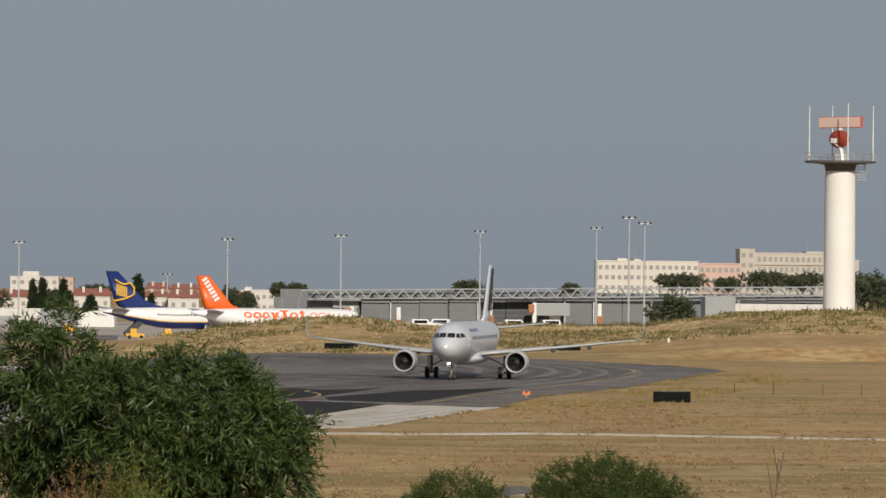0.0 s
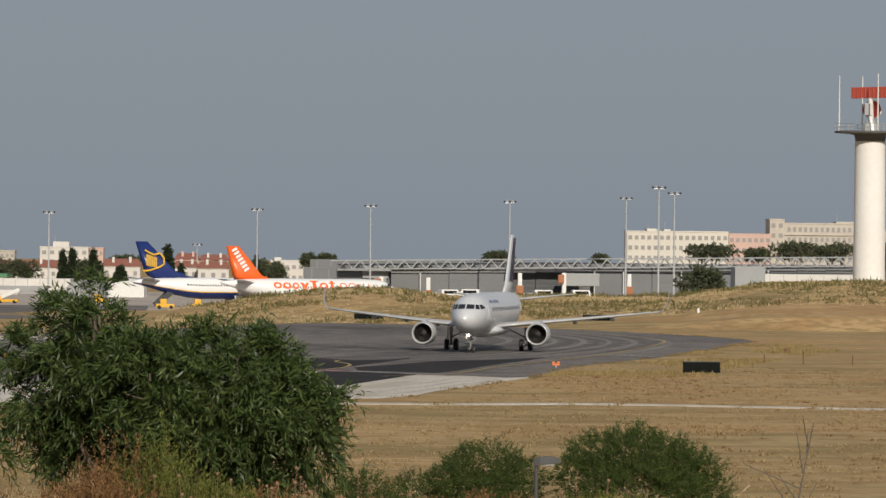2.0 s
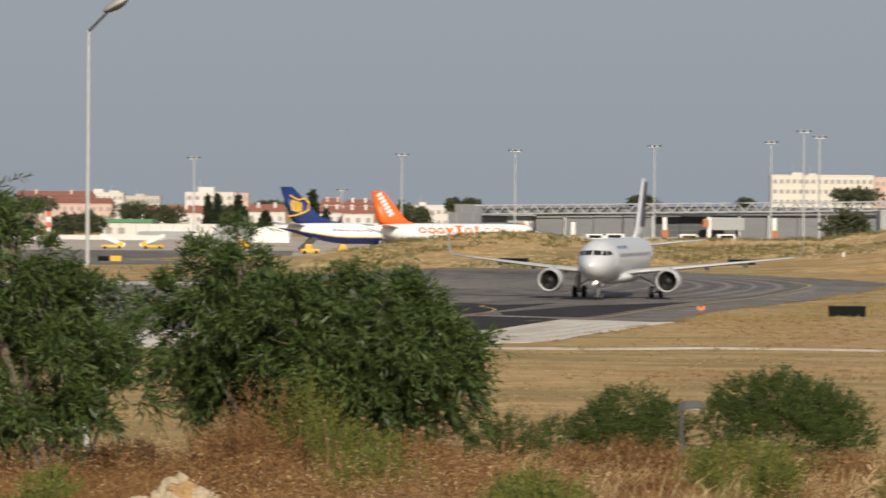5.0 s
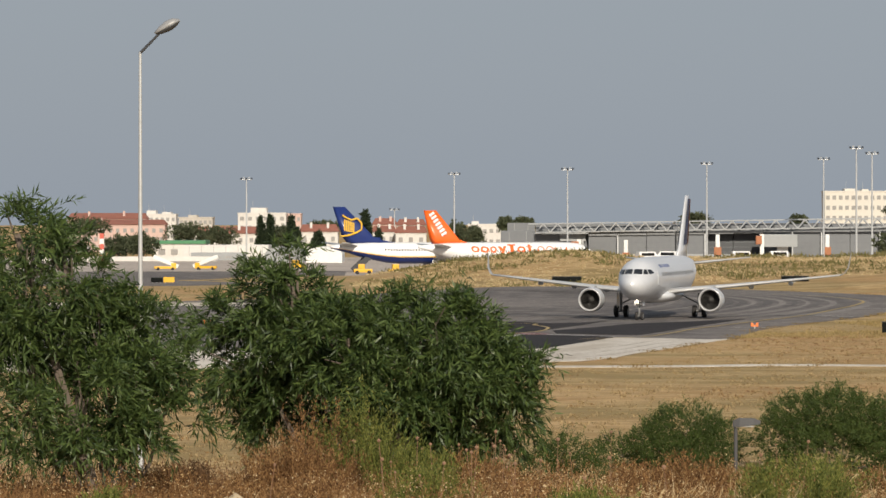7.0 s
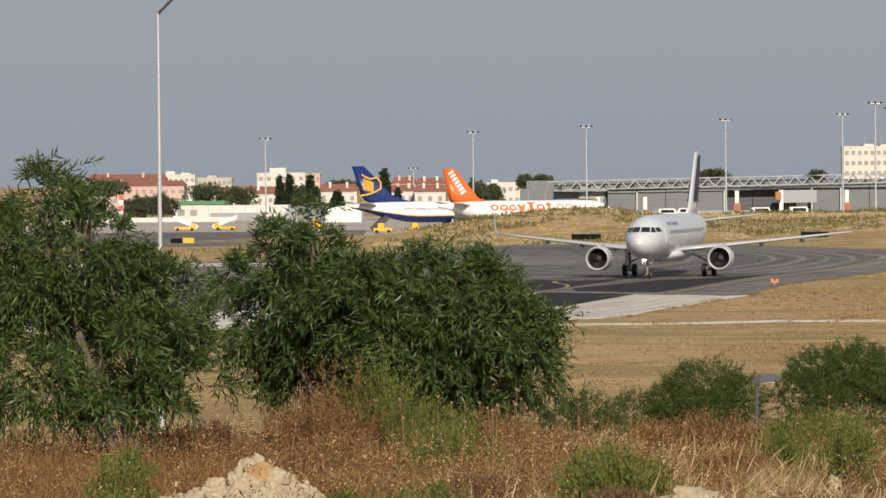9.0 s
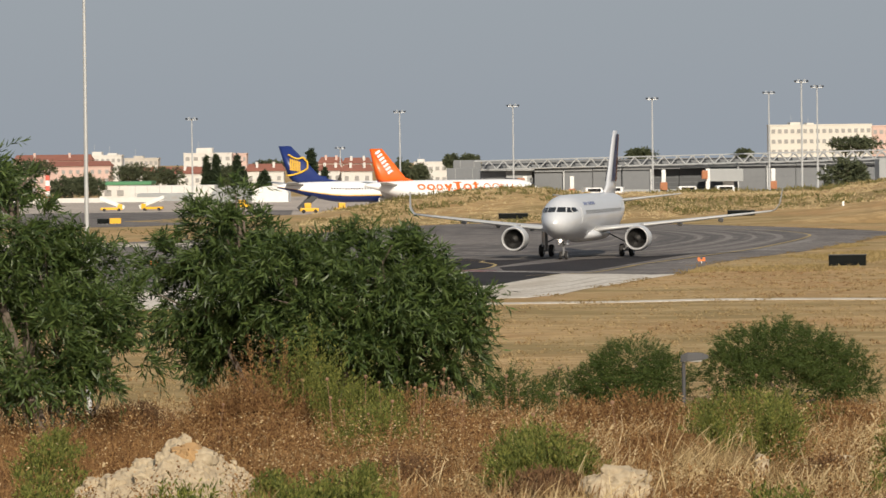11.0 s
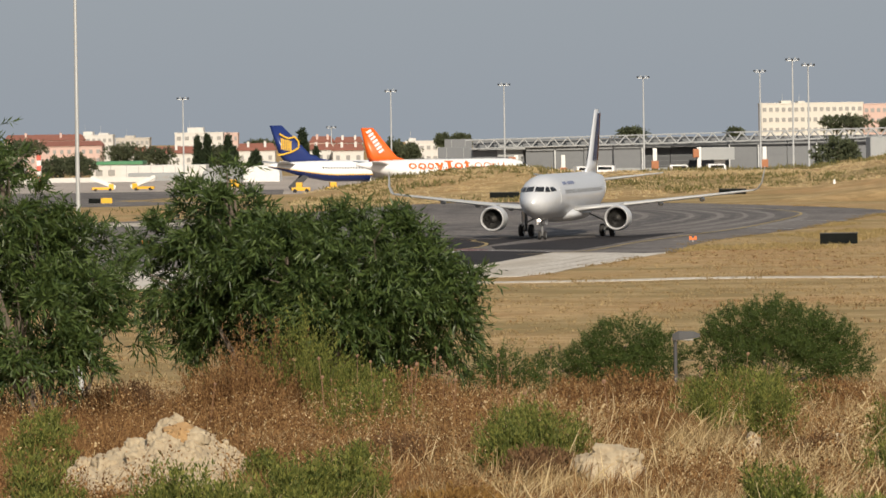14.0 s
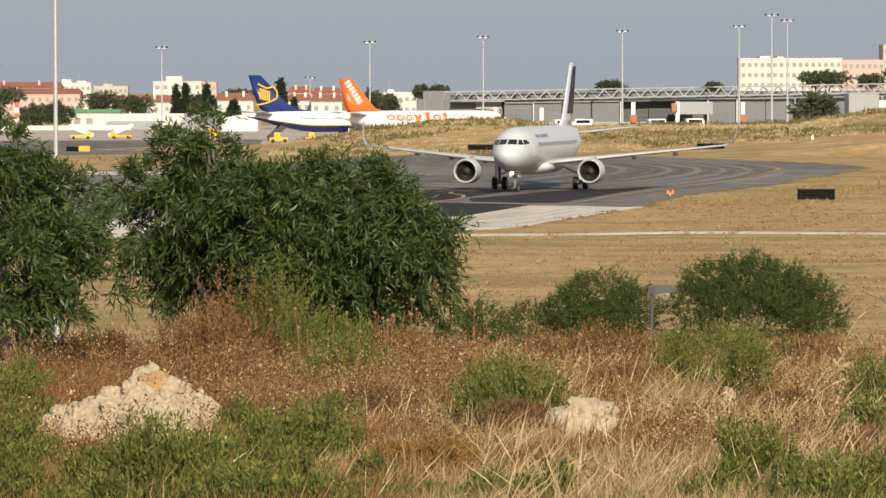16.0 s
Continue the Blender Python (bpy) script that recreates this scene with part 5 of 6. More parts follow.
def willow_sprays(blobs, clumps, per, leaf, seed, width):
    """Drooping narrow leaves on arching twigs, gathered in clumps over a cluster of lobes."""
    rng = np.random.default_rng(seed)
    b = np.asarray(blobs, float)
    area = b[:, 3] * b[:, 5]
    pick = rng.choice(len(b), clumps, p=area / area.sum())
    d = unit(rng, clumps)
    c = b[pick, :3] + d * b[pick, 3:6] * (0.35 + 0.65 * rng.random(clumps) ** 0.45)[:, None]
    tw = 13
    n = clumps * tw
    out = np.repeat(d, tw, 0)
    grow = 0.75 * out + 0.75 * unit(rng, n) + np.array([0, 0, 0.28])
    grow /= np.linalg.norm(grow, axis=1)[:, None]
    base = np.repeat(c, tw, 0) + rng.normal(0, 0.05, (n, 3))
    tl = np.repeat(0.24 + 0.22 * rng.random(clumps), tw) * (0.6 + 0.7 * rng.random(n))
    t = np.tile(np.linspace(0.12, 1, per), (n, 1)) + rng.normal(0, 0.03, (n, per))
    pos = base[:, None, :] + grow[:, None, :] * (t * tl[:, None])[:, :, None]
    pos[:, :, 2] -= 0.45 * t ** 2 * tl[:, None]
    way = 0.8 * grow[:, None, :] + 0.75 * unit(rng, n * per).reshape(n, per, 3)
    way[:, :, 2] -= 0.1 + 0.45 * t
    k = n * per
    ln = leaf * (0.6 + 0.7 * rng.random(k))
    return pos.reshape(k, 3), way.reshape(k, 3), ln, ln * width


def shrub(name, base, blobs, twigs, per, leaf, material, label, category, seed, stems=7, group="", **kw):
    t = thing(name, pose(*base), label, category, group)
    o = np.array(base)
    bl = [(x - o[0], y - o[1], z - o[2], a, b, c) for x, y, z, a, b, c in blobs]
    clumps = kw.pop("clumps", 0)
    p, w, ln, wd = willow_sprays(bl, clumps, per, leaf, seed, kw["width"]) if clumps else sprays(bl, twigs, per, leaf, seed, **kw)
    keep = p[:, 2] > 0.02
    blades("crown", p[keep], w[keep], ln[keep], wd[keep], material, t, seed=seed)
    rng = np.random.default_rng(seed + 1)
    bm = bmesh.new()
    for k, q in enumerate(bl[:stems]):
        a = Vector((rng.normal() * 0.12, rng.normal() * 0.12, -0.15))
        e = Vector(q[:3])
        m = a.lerp(e, 0.5) + Vector((rng.normal() * 0.1, rng.normal() * 0.1, -0.1))
        th = max(0.02, 0.016 * e.length)
        add_rod(bm, a, m, th * 1.6, th, 7)
        add_rod(bm, m, e, th, th * 0.5, 7)
        for _ in range(4):
            f = e + Vector(rng.normal(size=3) * np.array(q[3:]) * 0.55)
            add_rod(bm, m.lerp(e, 0.7), f, th * 0.5, th * 0.2, 5)
    part("trunk", bm, M["bark"], t, "grey-brown branching stems")
    return t


def lobes(d, scale, shift, eye_low, rows, depth=1.0):
    """Lobes from (across, down, half width, half height, nearer by) in hundredths of the picture plane at d metres."""
    return [((x - 784) / scale + shift, d + near, 10 - (y - eye_low) / scale, rx / scale, max(rx, ry) / scale * depth, ry / scale) for x, y, rx, ry, near in rows]


S = 8960.0
big = lobes(68, S / 68, 0.41, 144, [(345, 305, 78, 72, 0.0), (292, 395, 72, 70, 0.5), (470, 365, 105, 80, -0.3), (600, 360, 95, 68, -0.2), (665, 425, 98, 80, -0.1), (560, 450, 130, 80, 0.0), (400, 460, 110, 66, 0.8), (735, 440, 62, 46, 0.0), (352, 245, 36, 30, 0.2), (670, 335, 52, 36, 0.1), (500, 318, 62, 36, 0.0), (700, 510, 80, 55, 0.5), (400, 380, 80, 66, 0), (780, 425, 40, 26, 0.0), (765, 500, 45, 42, 0.3), (245, 340, 42, 30, 0.3), (560, 520, 110, 50, 0.8), (260, 460, 55, 50, 0.9), (340, 500, 70, 50, 1.0)], 1.1)
shrub("bush", (-1.8, 68, height(-1.8, 68)), big, 0, 15, 0.142, M["leaf"], "large green willow-leaved bush on a dry bank", "bush", 3, 12, "large bushes", clumps=430, width=0.16)
left = lobes(64, S / 64, 0.39, 144, [(-120, 290, 110, 120, 0), (-35, 285, 75, 95, 0.2), (25, 370, 70, 75, 0), (95, 440, 70, 65, -0.2), (10, 470, 110, 95, -0.3), (-130, 470, 130, 110, -0.2), (110, 510, 55, 60, -0.2), (150, 470, 50, 45, -0.1), (125, 395, 40, 36, 0), (-40, 190, 45, 40, 0.2), (-120, 180, 75, 40, 0.2), (-240, 340, 120, 140, 0), (60, 540, 60, 50, -0.2), (95, 350, 52, 46, 0.1), (160, 425, 40, 42, 0), (172, 490, 34, 38, 0.1), (60, 300, 50, 45, 0.2)], 1.1)
shrub("bush", (-5.0, 64, height(-5, 64)), left, 0, 15, 0.142, M["leaf"], "large green willow-leaved bush beside a street lamp", "bush", 5, 11, "large bushes", clumps=265, width=0.16)
sb1 = lobes(200, S / 200, 1.21, 144, [(1060, 530, 70, 45, 0), (1010, 555, 50, 40, -0.5), (1115, 555, 55, 40, 0), (945, 570, 42, 30, 0), (1060, 575, 80, 35, -1)])
shrub("shrub", (7.4, 200, -0.05), sb1, 3000, 16, 0.13, M["leaf_d"], "round dark green shrub in dry grass", "shrub", 7, 5, "round shrubs", shell=(0.5, 1.0), twig_len=0.36, up=0.7, width=0.2)
sb2 = lobes(198, S / 198, 1.2, 144, [(1290, 505, 85, 45, 0), (1350, 510, 90, 50, 0.5), (1415, 535, 65, 45, 0), (1240, 545, 55, 45, -0.5), (1455, 565, 45, 30, 0), (1340, 560, 120, 45, -1)])
shrub("shrub", (13.4, 198, -0.05), sb2, 4800, 16, 0.13, M["leaf_d"], "wide round dark green shrub in dry grass", "shrub", 9, 6, "round shrubs", shell=(0.5, 1.0), twig_len=0.36, up=0.7, width=0.2)


sb3 = lobes(120, S / 120, 0.73, 144, [(850, 575, 42, 34, 0), (815, 600, 40, 40, 0), (895, 600, 36, 34, 0)])
shrub("shrub", (1.5, 120, height(1.5, 120)), sb3, 900, 14, 0.09, M["leaf_d"], "small feathery green shrub behind the bank", "shrub", 10, 3, "round shrubs", shell=(0.4, 1.0), twig_len=0.3, up=0.8, width=0.2)


def far_tree(x, y, z0, z1, w, kind, seed):
    rng = np.random.default_rng(seed)
    h = z1 - z0
    if kind == "cypress":
        bl = [(x, y, z0 + h * (0.12 + 0.8 * u), w / 2 * (1.05 - 0.8 * u), w / 2 * (1.05 - 0.8 * u), h * 0.11) for u in np.linspace(0, 1, 8)]
        lab, mt, kw = "dark slim cypress tree among rooftops", M["cypress"], dict(up=1.0, twig_len=0.6)
    else:
        bl = []
        for k in range(9):
            a = rng.random() * 2 * math.pi
            r = 0.30 * w * math.sqrt(rng.random())
            hz = z1 - h * (0.28 + 0.25 * rng.random()) - 0.1 * abs(r)
            bl.append((x + r * math.cos(a), y + r * math.sin(a), hz, w * (0.17 + 0.08 * rng.random()), w * 0.2, h * (0.16 + 0.1 * rng.random())))
        bl += [(x - w * 0.36, y, z0 + h * 0.5, w * 0.16, w * 0.16, h * 0.24), (x + w * 0.36, y, z0 + h * 0.5, w * 0.16, w * 0.16, h * 0.24), (x, y, z0 + h * 0.4, w * 0.35, w * 0.3, h * 0.3)]
        lab, mt, kw = "dark green broad-crowned tree beyond the airport", M["leaf_far"], dict(up=0.4, twig_len=0.9)
    shrub("tree", (x, y, -1.3 if y > 950 else height(x, y)), bl, 420, 9, 0.75, mt, lab, "tree", seed, 4, "trees beyond the airport", shell=(0.3, 1.0), width=0.4, **kw)


for k, (x, w, y, z0, z1, kd) in enumerate(((-81.7, 12.5, 1350, 0.6, 8.3, "b"), (-74.4, 9.6, 1360, 0.5, 6.9, "b"), (-87.1, 7.4, 1250, -1.2, 5.5, "b"), (-94, 8, 1260, -1.2, 5.0, "b"), (-60.4, 2.0, 1300, 0.5, 9.0, "cypress"), (-58.0, 1.7, 1300, 0.5, 9.3, "cypress"), (-52.6, 1.9, 1300, 0.5, 9.0, "cypress"),
        (-31.0, 3.6, 1200, 1.0, 10.3, "cypress"), (-51.1, 8.3, 1500, 4.4, 7.8, "b"), (-11.1, 7.2, 1300, 1.1, 8.4, "b"), (-6.0, 5.0, 1310, 1.1, 6.8, "b"), (-29.1, 1.0, 1250, 0, 5.5, "cypress"), (-43.9, 3.1, 1250, 0.9, 4.9, "cypress"), (-49.6, 1.6, 1260, 0.4, 6.0, "cypress"), (-57, 5, 1330, 1.5, 7.0, "b"),
        (7.8, 5.0, 1400, 5.4, 8.9, "b"), (2.6, 3.0, 1400, 5.3, 8.7, "b"), (55.0, 7.4, 1400, 6.0, 10.0, "b"), (83.6, 3.5, 1400, 7.0, 9.0, "b"), (105.9, 13.1, 1300, 7.7, 12.8, "b"), (127.5, 12.1, 1300, 7.9, 13.9, "b"), (137.2, 11.7, 1300, 7.8, 13.4, "b"), (119.3, 8.0, 1000, 3.6, 13.2, "b"), (126, 9, 1010, 3.6, 12.5, "b"), (71.5, 8.3, 900, 1.0, 8.5, "b"), (127.0, 7.1, 1400, 8.0, 11.6, "b"), (152, 10, 1310, 7.8, 13.0, "b"), (-120, 14, 1480, 3.0, 9.5, "b"))):
    far_tree(x, y, z0, z1, w, kd, 20 + k)


# ---------- near bank: dry grass, weeds, scrub and stones ----------
def bank_points(rng, n, x0, x1, y0, y1):
    y = y0 + (y1 - y0) * rng.random(n)
    x = (x0 + (x1 - x0) * rng.random(n)) * y / 50
    return x, y


def ground_z(x, y):
    return np.array([height(a, b) for a, b in zip(x, y)])


def dry_grass():
    """Tangled dry grass: brown where the scrub is thick, straw-coloured elsewhere."""
    rng = np.random.default_rng(11)
    n = 7000
    x, y = bank_points(rng, n, -6.2, 5.4, 29, 76)
    z = ground_z(x, y)
    dens = np.array([noise.noise((a * 0.9, b * 0.35, 7)) for a, b in zip(x, y)])
    tone = np.array([noise.noise((a * 0.8, b * 0.3, 21)) for a, b in zip(x, y)]) - 0.12 * (x / y * 50) + 0.008 * (y - 52) + 0.12
    u, v = x / y * 50, y
    bare = (abs(u + 2.95) < 0.85) & (abs(v - 46) < 7)
    keep = (dens > -0.3) & ~(bare & (rng.random(n) < 0.9))
    per = 26
    for name, mt, k, lab in (("dry_grass", "straw", keep & (tone < 0.0), "tangled straw-coloured dry grass on the near bank"), ("brown_grass", "russet", keep & (tone >= 0.0), "tangled russet-brown dry grass on the near bank")):
        m = int(k.sum())
        px = np.repeat(x[k], per) + rng.normal(0, 0.10, m * per)
        py = np.repeat(y[k], per) + rng.normal(0, 0.14, m * per)
        pz = np.repeat(z[k], per) - 0.03
        lean = np.repeat(rng.normal(0.2, 0.5, m), per) + rng.normal(0, 0.45, m * per)
        way = np.stack([lean, rng.normal(0, 0.4, m * per), np.ones(m * per)], 1)
        ln = np.repeat(0.12 + 0.2 * rng.random(m), per) * (0.6 + 0.8 * rng.random(m * per))
        ob = blades(name, np.stack([px, py, pz], 1), way, ln, 0.006 + 0.007 * rng.random(m * per), M[mt], seed=1)
        tagged(ob, lab, "grass", kind="stuff")


def lying_straw():
    """Bleached stems, blown over to one side, thickest on the east of the bank."""
    rng = np.random.default_rng(12)
    n = 8500
    x, y = bank_points(rng, n, -3.0, 5.4, 33, 70)
    u = x / y * 50
    patch = np.array([noise.noise((a * 0.7, b * 0.22, 31)) for a, b in zip(x, y)])
    k = rng.random(n) < np.where(u > 0.7, 0.75, 0.16) * (0.35 + 1.6 * np.clip(patch + 0.2, 0, 1))
    x, y = x[k], y[k]
    n = len(x)
    z = ground_z(x, y) + 0.12 * rng.random(n)
    lean = np.where(rng.random(n) < 0.8, rng.normal(0.8, 0.5, n), rng.normal(-0.5, 0.6, n))
    way = np.stack([lean, rng.normal(0, 0.25, n), np.ones(n)], 1)
    ob = blades("lying_straw", np.stack([x, y, z], 1), way, 0.18 + 0.3 * rng.random(n), 0.006 + 0.005 * rng.random(n), M["pale_straw"], fold=0.05, seed=2)
    tagged(ob, "bleached straw stems blown over to one side", "grass", kind="stuff")


def russet_scrub():
    rng = np.random.default_rng(13)
    n = 2300
    x, y = bank_points(rng, n, -6.2, 5.4, 36, 76)
    dens = np.array([noise.noise((a * 0.55 + 9, b * 0.2, 2)) for a, b in zip(x, y)])
    want = dens + 0.45 * np.exp(-((x / y * 50 + 1.2) / 1.3) ** 2) * (y > 48) + 0.25 * (y > 60)
    k = want > 0.12
    x, y = x[k], y[k]
    z = ground_z(x, y)
    m, st, per = len(x), 7, 16
    sx = np.repeat(x, st) + rng.normal(0, 0.13, m * st)
    sy = np.repeat(y, st) + rng.normal(0, 0.15, m * st)
    sz = np.repeat(z, st)
    h = np.repeat(0.2 + 0.4 * rng.random(m), st) * (0.6 + 0.6 * rng.random(m * st))
    ln = np.stack([rng.normal(0, 0.35, m * st), rng.normal(0, 0.3, m * st), np.ones(m * st)], 1)
    u = 0.2 + 0.8 * rng.random((m * st, per))
    base = np.stack([sx, sy, sz], 1)
    pos = base[:, None, :] + ln[:, None, :] * (u * h[:, None])[:, :, None]
    pos += rng.normal(0, 0.03, pos.shape)
    way = 0.5 * ln[:, None, :] + unit(rng, m * st * per).reshape(m * st, per, 3)
    leaves = 0.015 + 0.028 * rng.random(m * st * per)
    p = np.concatenate([pos.reshape(-1, 3), base])
    w = np.concatenate([way.reshape(-1, 3), ln])
    ob = blades("russet_scrub", p, w, np.concatenate([leaves, h]), np.concatenate([leaves * 0.5, np.full(m * st, 0.007)]), M["russet"], seed=3)
    tagged(ob, "russet-brown dry scrub with brittle stems", "scrub", kind="stuff")
    # pale seed husks on the upper stems
    pick = rng.random(m * st) < 0.8
    tip = base[pick] + ln[pick] * (h[pick] * (0.6 + 0.4 * rng.random(pick.sum())))[:, None]
    tip = np.repeat(tip, 2, 0) + rng.normal(0, 0.05, (2 * len(tip), 3))
    sz = 0.014 + 0.014 * rng.random(len(tip))
    ob = blades("seed_husks", tip, unit(rng, len(tip)), sz, sz * 0.8, M["pale_straw"], seed=4)
    tagged(ob, "pale seed husks on dry russet stems", "seed husks", kind="stuff")


def weed(x, y, w, h, seed, material=None, label="bushy fresh green weed on the dry bank"):
    rng = np.random.default_rng(seed)
    t = thing("weed", pose(x, y, height(x, y)), label, "weed", group="green weeds on the bank")
    st, per = int(95 * w / 0.5), 40
    base = np.stack([rng.normal(0, w * 0.22, st), rng.normal(0, w * 0.25, st), np.full(st, -0.02)], 1)
    way = np.stack([base[:, 0] * 0.9 + rng.normal(0, 0.15, st), rng.normal(0, 0.2, st), np.ones(st)], 1)
    hh = h * (0.45 + 0.65 * rng.random(st)) * np.exp(-(base[:, 0] / (w * 0.6)) ** 2)
    u = 0.2 + 0.8 * rng.random((st, per)) ** 0.7
    pos = base[:, None, :] + way[:, None, :] * (u * hh[:, None])[:, :, None] + rng.normal(0, 0.018, (st, per, 3))
    wy = 1.0 * way[:, None, :] + 0.8 * unit(rng, st * per).reshape(st, per, 3)
    n = st * per
    ln = 0.026 + 0.034 * rng.random(n)
    blades("foliage", pos.reshape(n, 3), wy.reshape(n, 3), ln, ln * 0.28, material or M["weed"], t, seed=seed)
    blades("undergrowth", base, way, hh, np.full(st, 0.009), material or M["weed"], t, seed=seed + 1)["kind"] = "stuff"
    return t


def thistles():
    rng = np.random.default_rng(15)
    for k in range(50):
        y = 56 + 15 * rng.random()
        x = (-3.4 + 8.0 * rng.random()) * y / 68 if k % 2 else (-1.9 + 2.4 * rng.random()) * y / 68
        z, h = height(x, y), 0.45 + 0.45 * rng.random()
        bm = bmesh.new()
        add_rod(bm, (0, 0, -0.05), (rng.normal() * 0.06, 0, h), 0.004, 0.003, 5)
        tip = (bm.verts[:][-1].co.x, 0, h)
        bmesh.ops.create_icosphere(bm, subdivisions=1, radius=0.014 + 0.016 * rng.random(), matrix=Matrix.Translation((tip[0], 0, h)))
        ob = part("thistle", bm, M["thistle"])
        ob.matrix_world = pose(x, y, z)
        tagged(ob, "dried thistle with a pale pink-brown head", "thistle", group="dried thistles")


def stone(x, y, sx, sy, sz, seed, material=None, label="pale rough limestone block half buried in dry grass", group="stones on the bank", sink=0.3, fine=4, z=None):
    bm = bmesh.new()
    bmesh.ops.create_icosphere(bm, subdivisions=fine, radius=1)
    rng = random.Random(seed)
    o = Vector((rng.random() * 50, rng.random() * 50, rng.random() * 50))
    for v in bm.verts:
        p = v.co.normalized()
        q = Vector([math.copysign(abs(c) ** 0.72, c) for c in p])
        d = 0.82 + 0.3 * noise.noise(p * 1.5 + o) + 0.18 * noise.noise(p * 3.1 + o) + 0.10 * noise.noise(p * 7.5 + o) + 0.06 * noise.noise(p * 16 + o)
        d += 0.05 * (round(4 * noise.noise(p * 1.9 - o)) / 4)
        v.co = Vector((q.x * sx, q.y * sy, q.z * sz)) * d
    ob = part("stone", bm, material or M["rock"])
    ob.matrix_world = pose(x, y, height(x, y) + sz * (1 - 2 * sink) if z is None else z, 0, 0, rng.random() * 40 - 20)
    return tagged(ob, label, "stone", group=group)


M["thistle"] = surf("dried_thistle_head", (0.30, 0.18, 0.11), 0.9, col2=(0.2, 0.11, 0.07), scale=8)


def at_bank(px, py):
    """The place on the near bank along a bearing and dip, both in hundredths of a degree of the last view."""
    ax, ay = (px - 784) / S + 0.00607, (py - 144) / S
    d = 30.0
    while d < 65 and 10 - ay * d > height(ax * d, d):
        d += 0.25
    drop = max(0.0, (10 - height(ax * d, d)) / d * S + 144 - py)
    return ax * d, d - 3 * ((px * 7) % 10) / 10 * (drop > 0), drop


dry_grass()
lying_straw()
russet_scrub()
HERBS = ((150, 890, 60, 110), (230, 850, 60, 90), (330, 850, 60, 90), (400, 860, 60, 90), (480, 880, 70, 110), (530, 900, 70, 120), (10, 900, 60, 150), (1420, 890, 50, 90), (1480, 900, 60, 110), (860, 760, 80, 100), (910, 755, 90, 110), (570, 650, 80, 90), (620, 690, 90, 90), (470, 600, 60, 100), (1320, 720, 50, 120), (1200, 690, 60, 80), (1550, 740, 60, 100), (20, 740, 70, 80), (80, 830, 60, 60), (420, 780, 60, 80), (600, 770, 70, 80), (660, 870, 70, 70), (870, 905, 70, 80), (930, 910, 60, 70), (1110, 925, 80, 60), (250, 900, 120, 190), (310, 890, 110, 170), (190, 915, 70, 90), (350, 900, 70, 150), (500, 835, 110, 130), (565, 830, 110, 140), (455, 850, 80, 130), (610, 810, 50, 60), (30, 860, 80, 170), (40, 910, 70, 110), (10, 800, 60, 110), (100, 925, 100, 70), (440, 920, 160, 110), (560, 925, 120, 90),
         (880, 745, 90, 90), (940, 740, 80, 80), (850, 735, 50, 90), (1330, 880, 60, 150), (1370, 885, 70, 130), (1300, 870, 40, 140), (1450, 925, 140, 110), (1540, 800, 80, 110), (1555, 905, 70, 120), (1230, 645, 90, 80), (1280, 640, 80, 80), (1310, 690, 50, 110), (600, 655, 90, 85), (640, 650, 60, 70), (500, 570, 50, 110), (535, 580, 40, 70), (985, 905, 40, 100),
         (760, 905, 90, 50), (690, 915, 90, 60), (1240, 915, 60, 70), (1400, 640, 60, 50), (1180, 640, 60, 60), (560, 700, 60, 60), (40, 700, 60, 60), (1290, 900, 70, 90), (1500, 935, 90, 110), (640, 910, 70, 60), (380, 920, 90, 100))
for k, (px, py, w, h) in enumerate(HERBS):
    x, y, drop = at_bank(px, py)
    far = py < 760
    weed(x, y, (1.6 if far else 1.3) * w * y / S, ((0.8 if drop > 0 and px > 700 else 1.15 if far else 0.9) * h + drop) * y / S, 100 + k)
for mt, lab, rows in (("russet", "bushy russet dead weed on the dry bank", ((330, 760, 60, 80), (150, 820, 50, 60), (380, 740, 70, 70), (410, 560, 60, 115), (385, 600, 90, 110), (450, 650, 110, 120), (500, 660, 90, 110), (400, 680, 110, 90), (720, 640, 100, 70), (330, 600, 80, 60), (1510, 830, 60, 60), (680, 600, 90, 50), (1070, 650, 70, 110), (1130, 640, 80, 70), (980, 620, 90, 50), (1440, 640, 120, 60), (150, 630, 120, 50), (1120, 690, 100, 60))),
                      ("dead", "dark purplish-brown withered herb on the bank", ((640, 745, 110, 80), (690, 730, 70, 60), (890, 770, 70, 80), (930, 765, 80, 70), (1525, 810, 60, 70), (90, 640, 90, 50), (180, 620, 90, 50), (1400, 740, 70, 60))),
                      ("cushion", "low orange-brown dry cushion plant", ((700, 845, 80, 75), (755, 840, 90, 80), (800, 830, 60, 60)))):
    for k, (px, py, w, h) in enumerate(rows):
        x, y, drop = at_bank(px, py)
        weed(x, y, 1.4 * w * y / S, (0.75 * h + drop) * y / S, 200 + k, M[mt], lab)
thistles()


HEAP = [(-3.65, 0.02), (-3.45, 0.2), (-3.2, 0.36), (-2.9, 0.44), (-2.68, 0.5), (-2.58, 0.62), (-2.4, 0.64), (-2.2, 0.58), (-2.05, 0.46), (-1.8, 0.32), (-1.5, 0.16), (-1.2, 0.0)]


def heap_top(x, d):
    """Height of the rubble heap's face, d metres before its ridge."""
    back = 1 - max(0, -d) / 0.5
    return lerp_table(HEAP, x) * max(0, min(back, 1 - d / 1.5)) + 0.09 * noise.noise((x * 5, d * 5, 3)) + 0.045 * noise.noise((x * 14, d * 14, 8)) + 0.02 * noise.noise((x * 34, d * 34, 5))


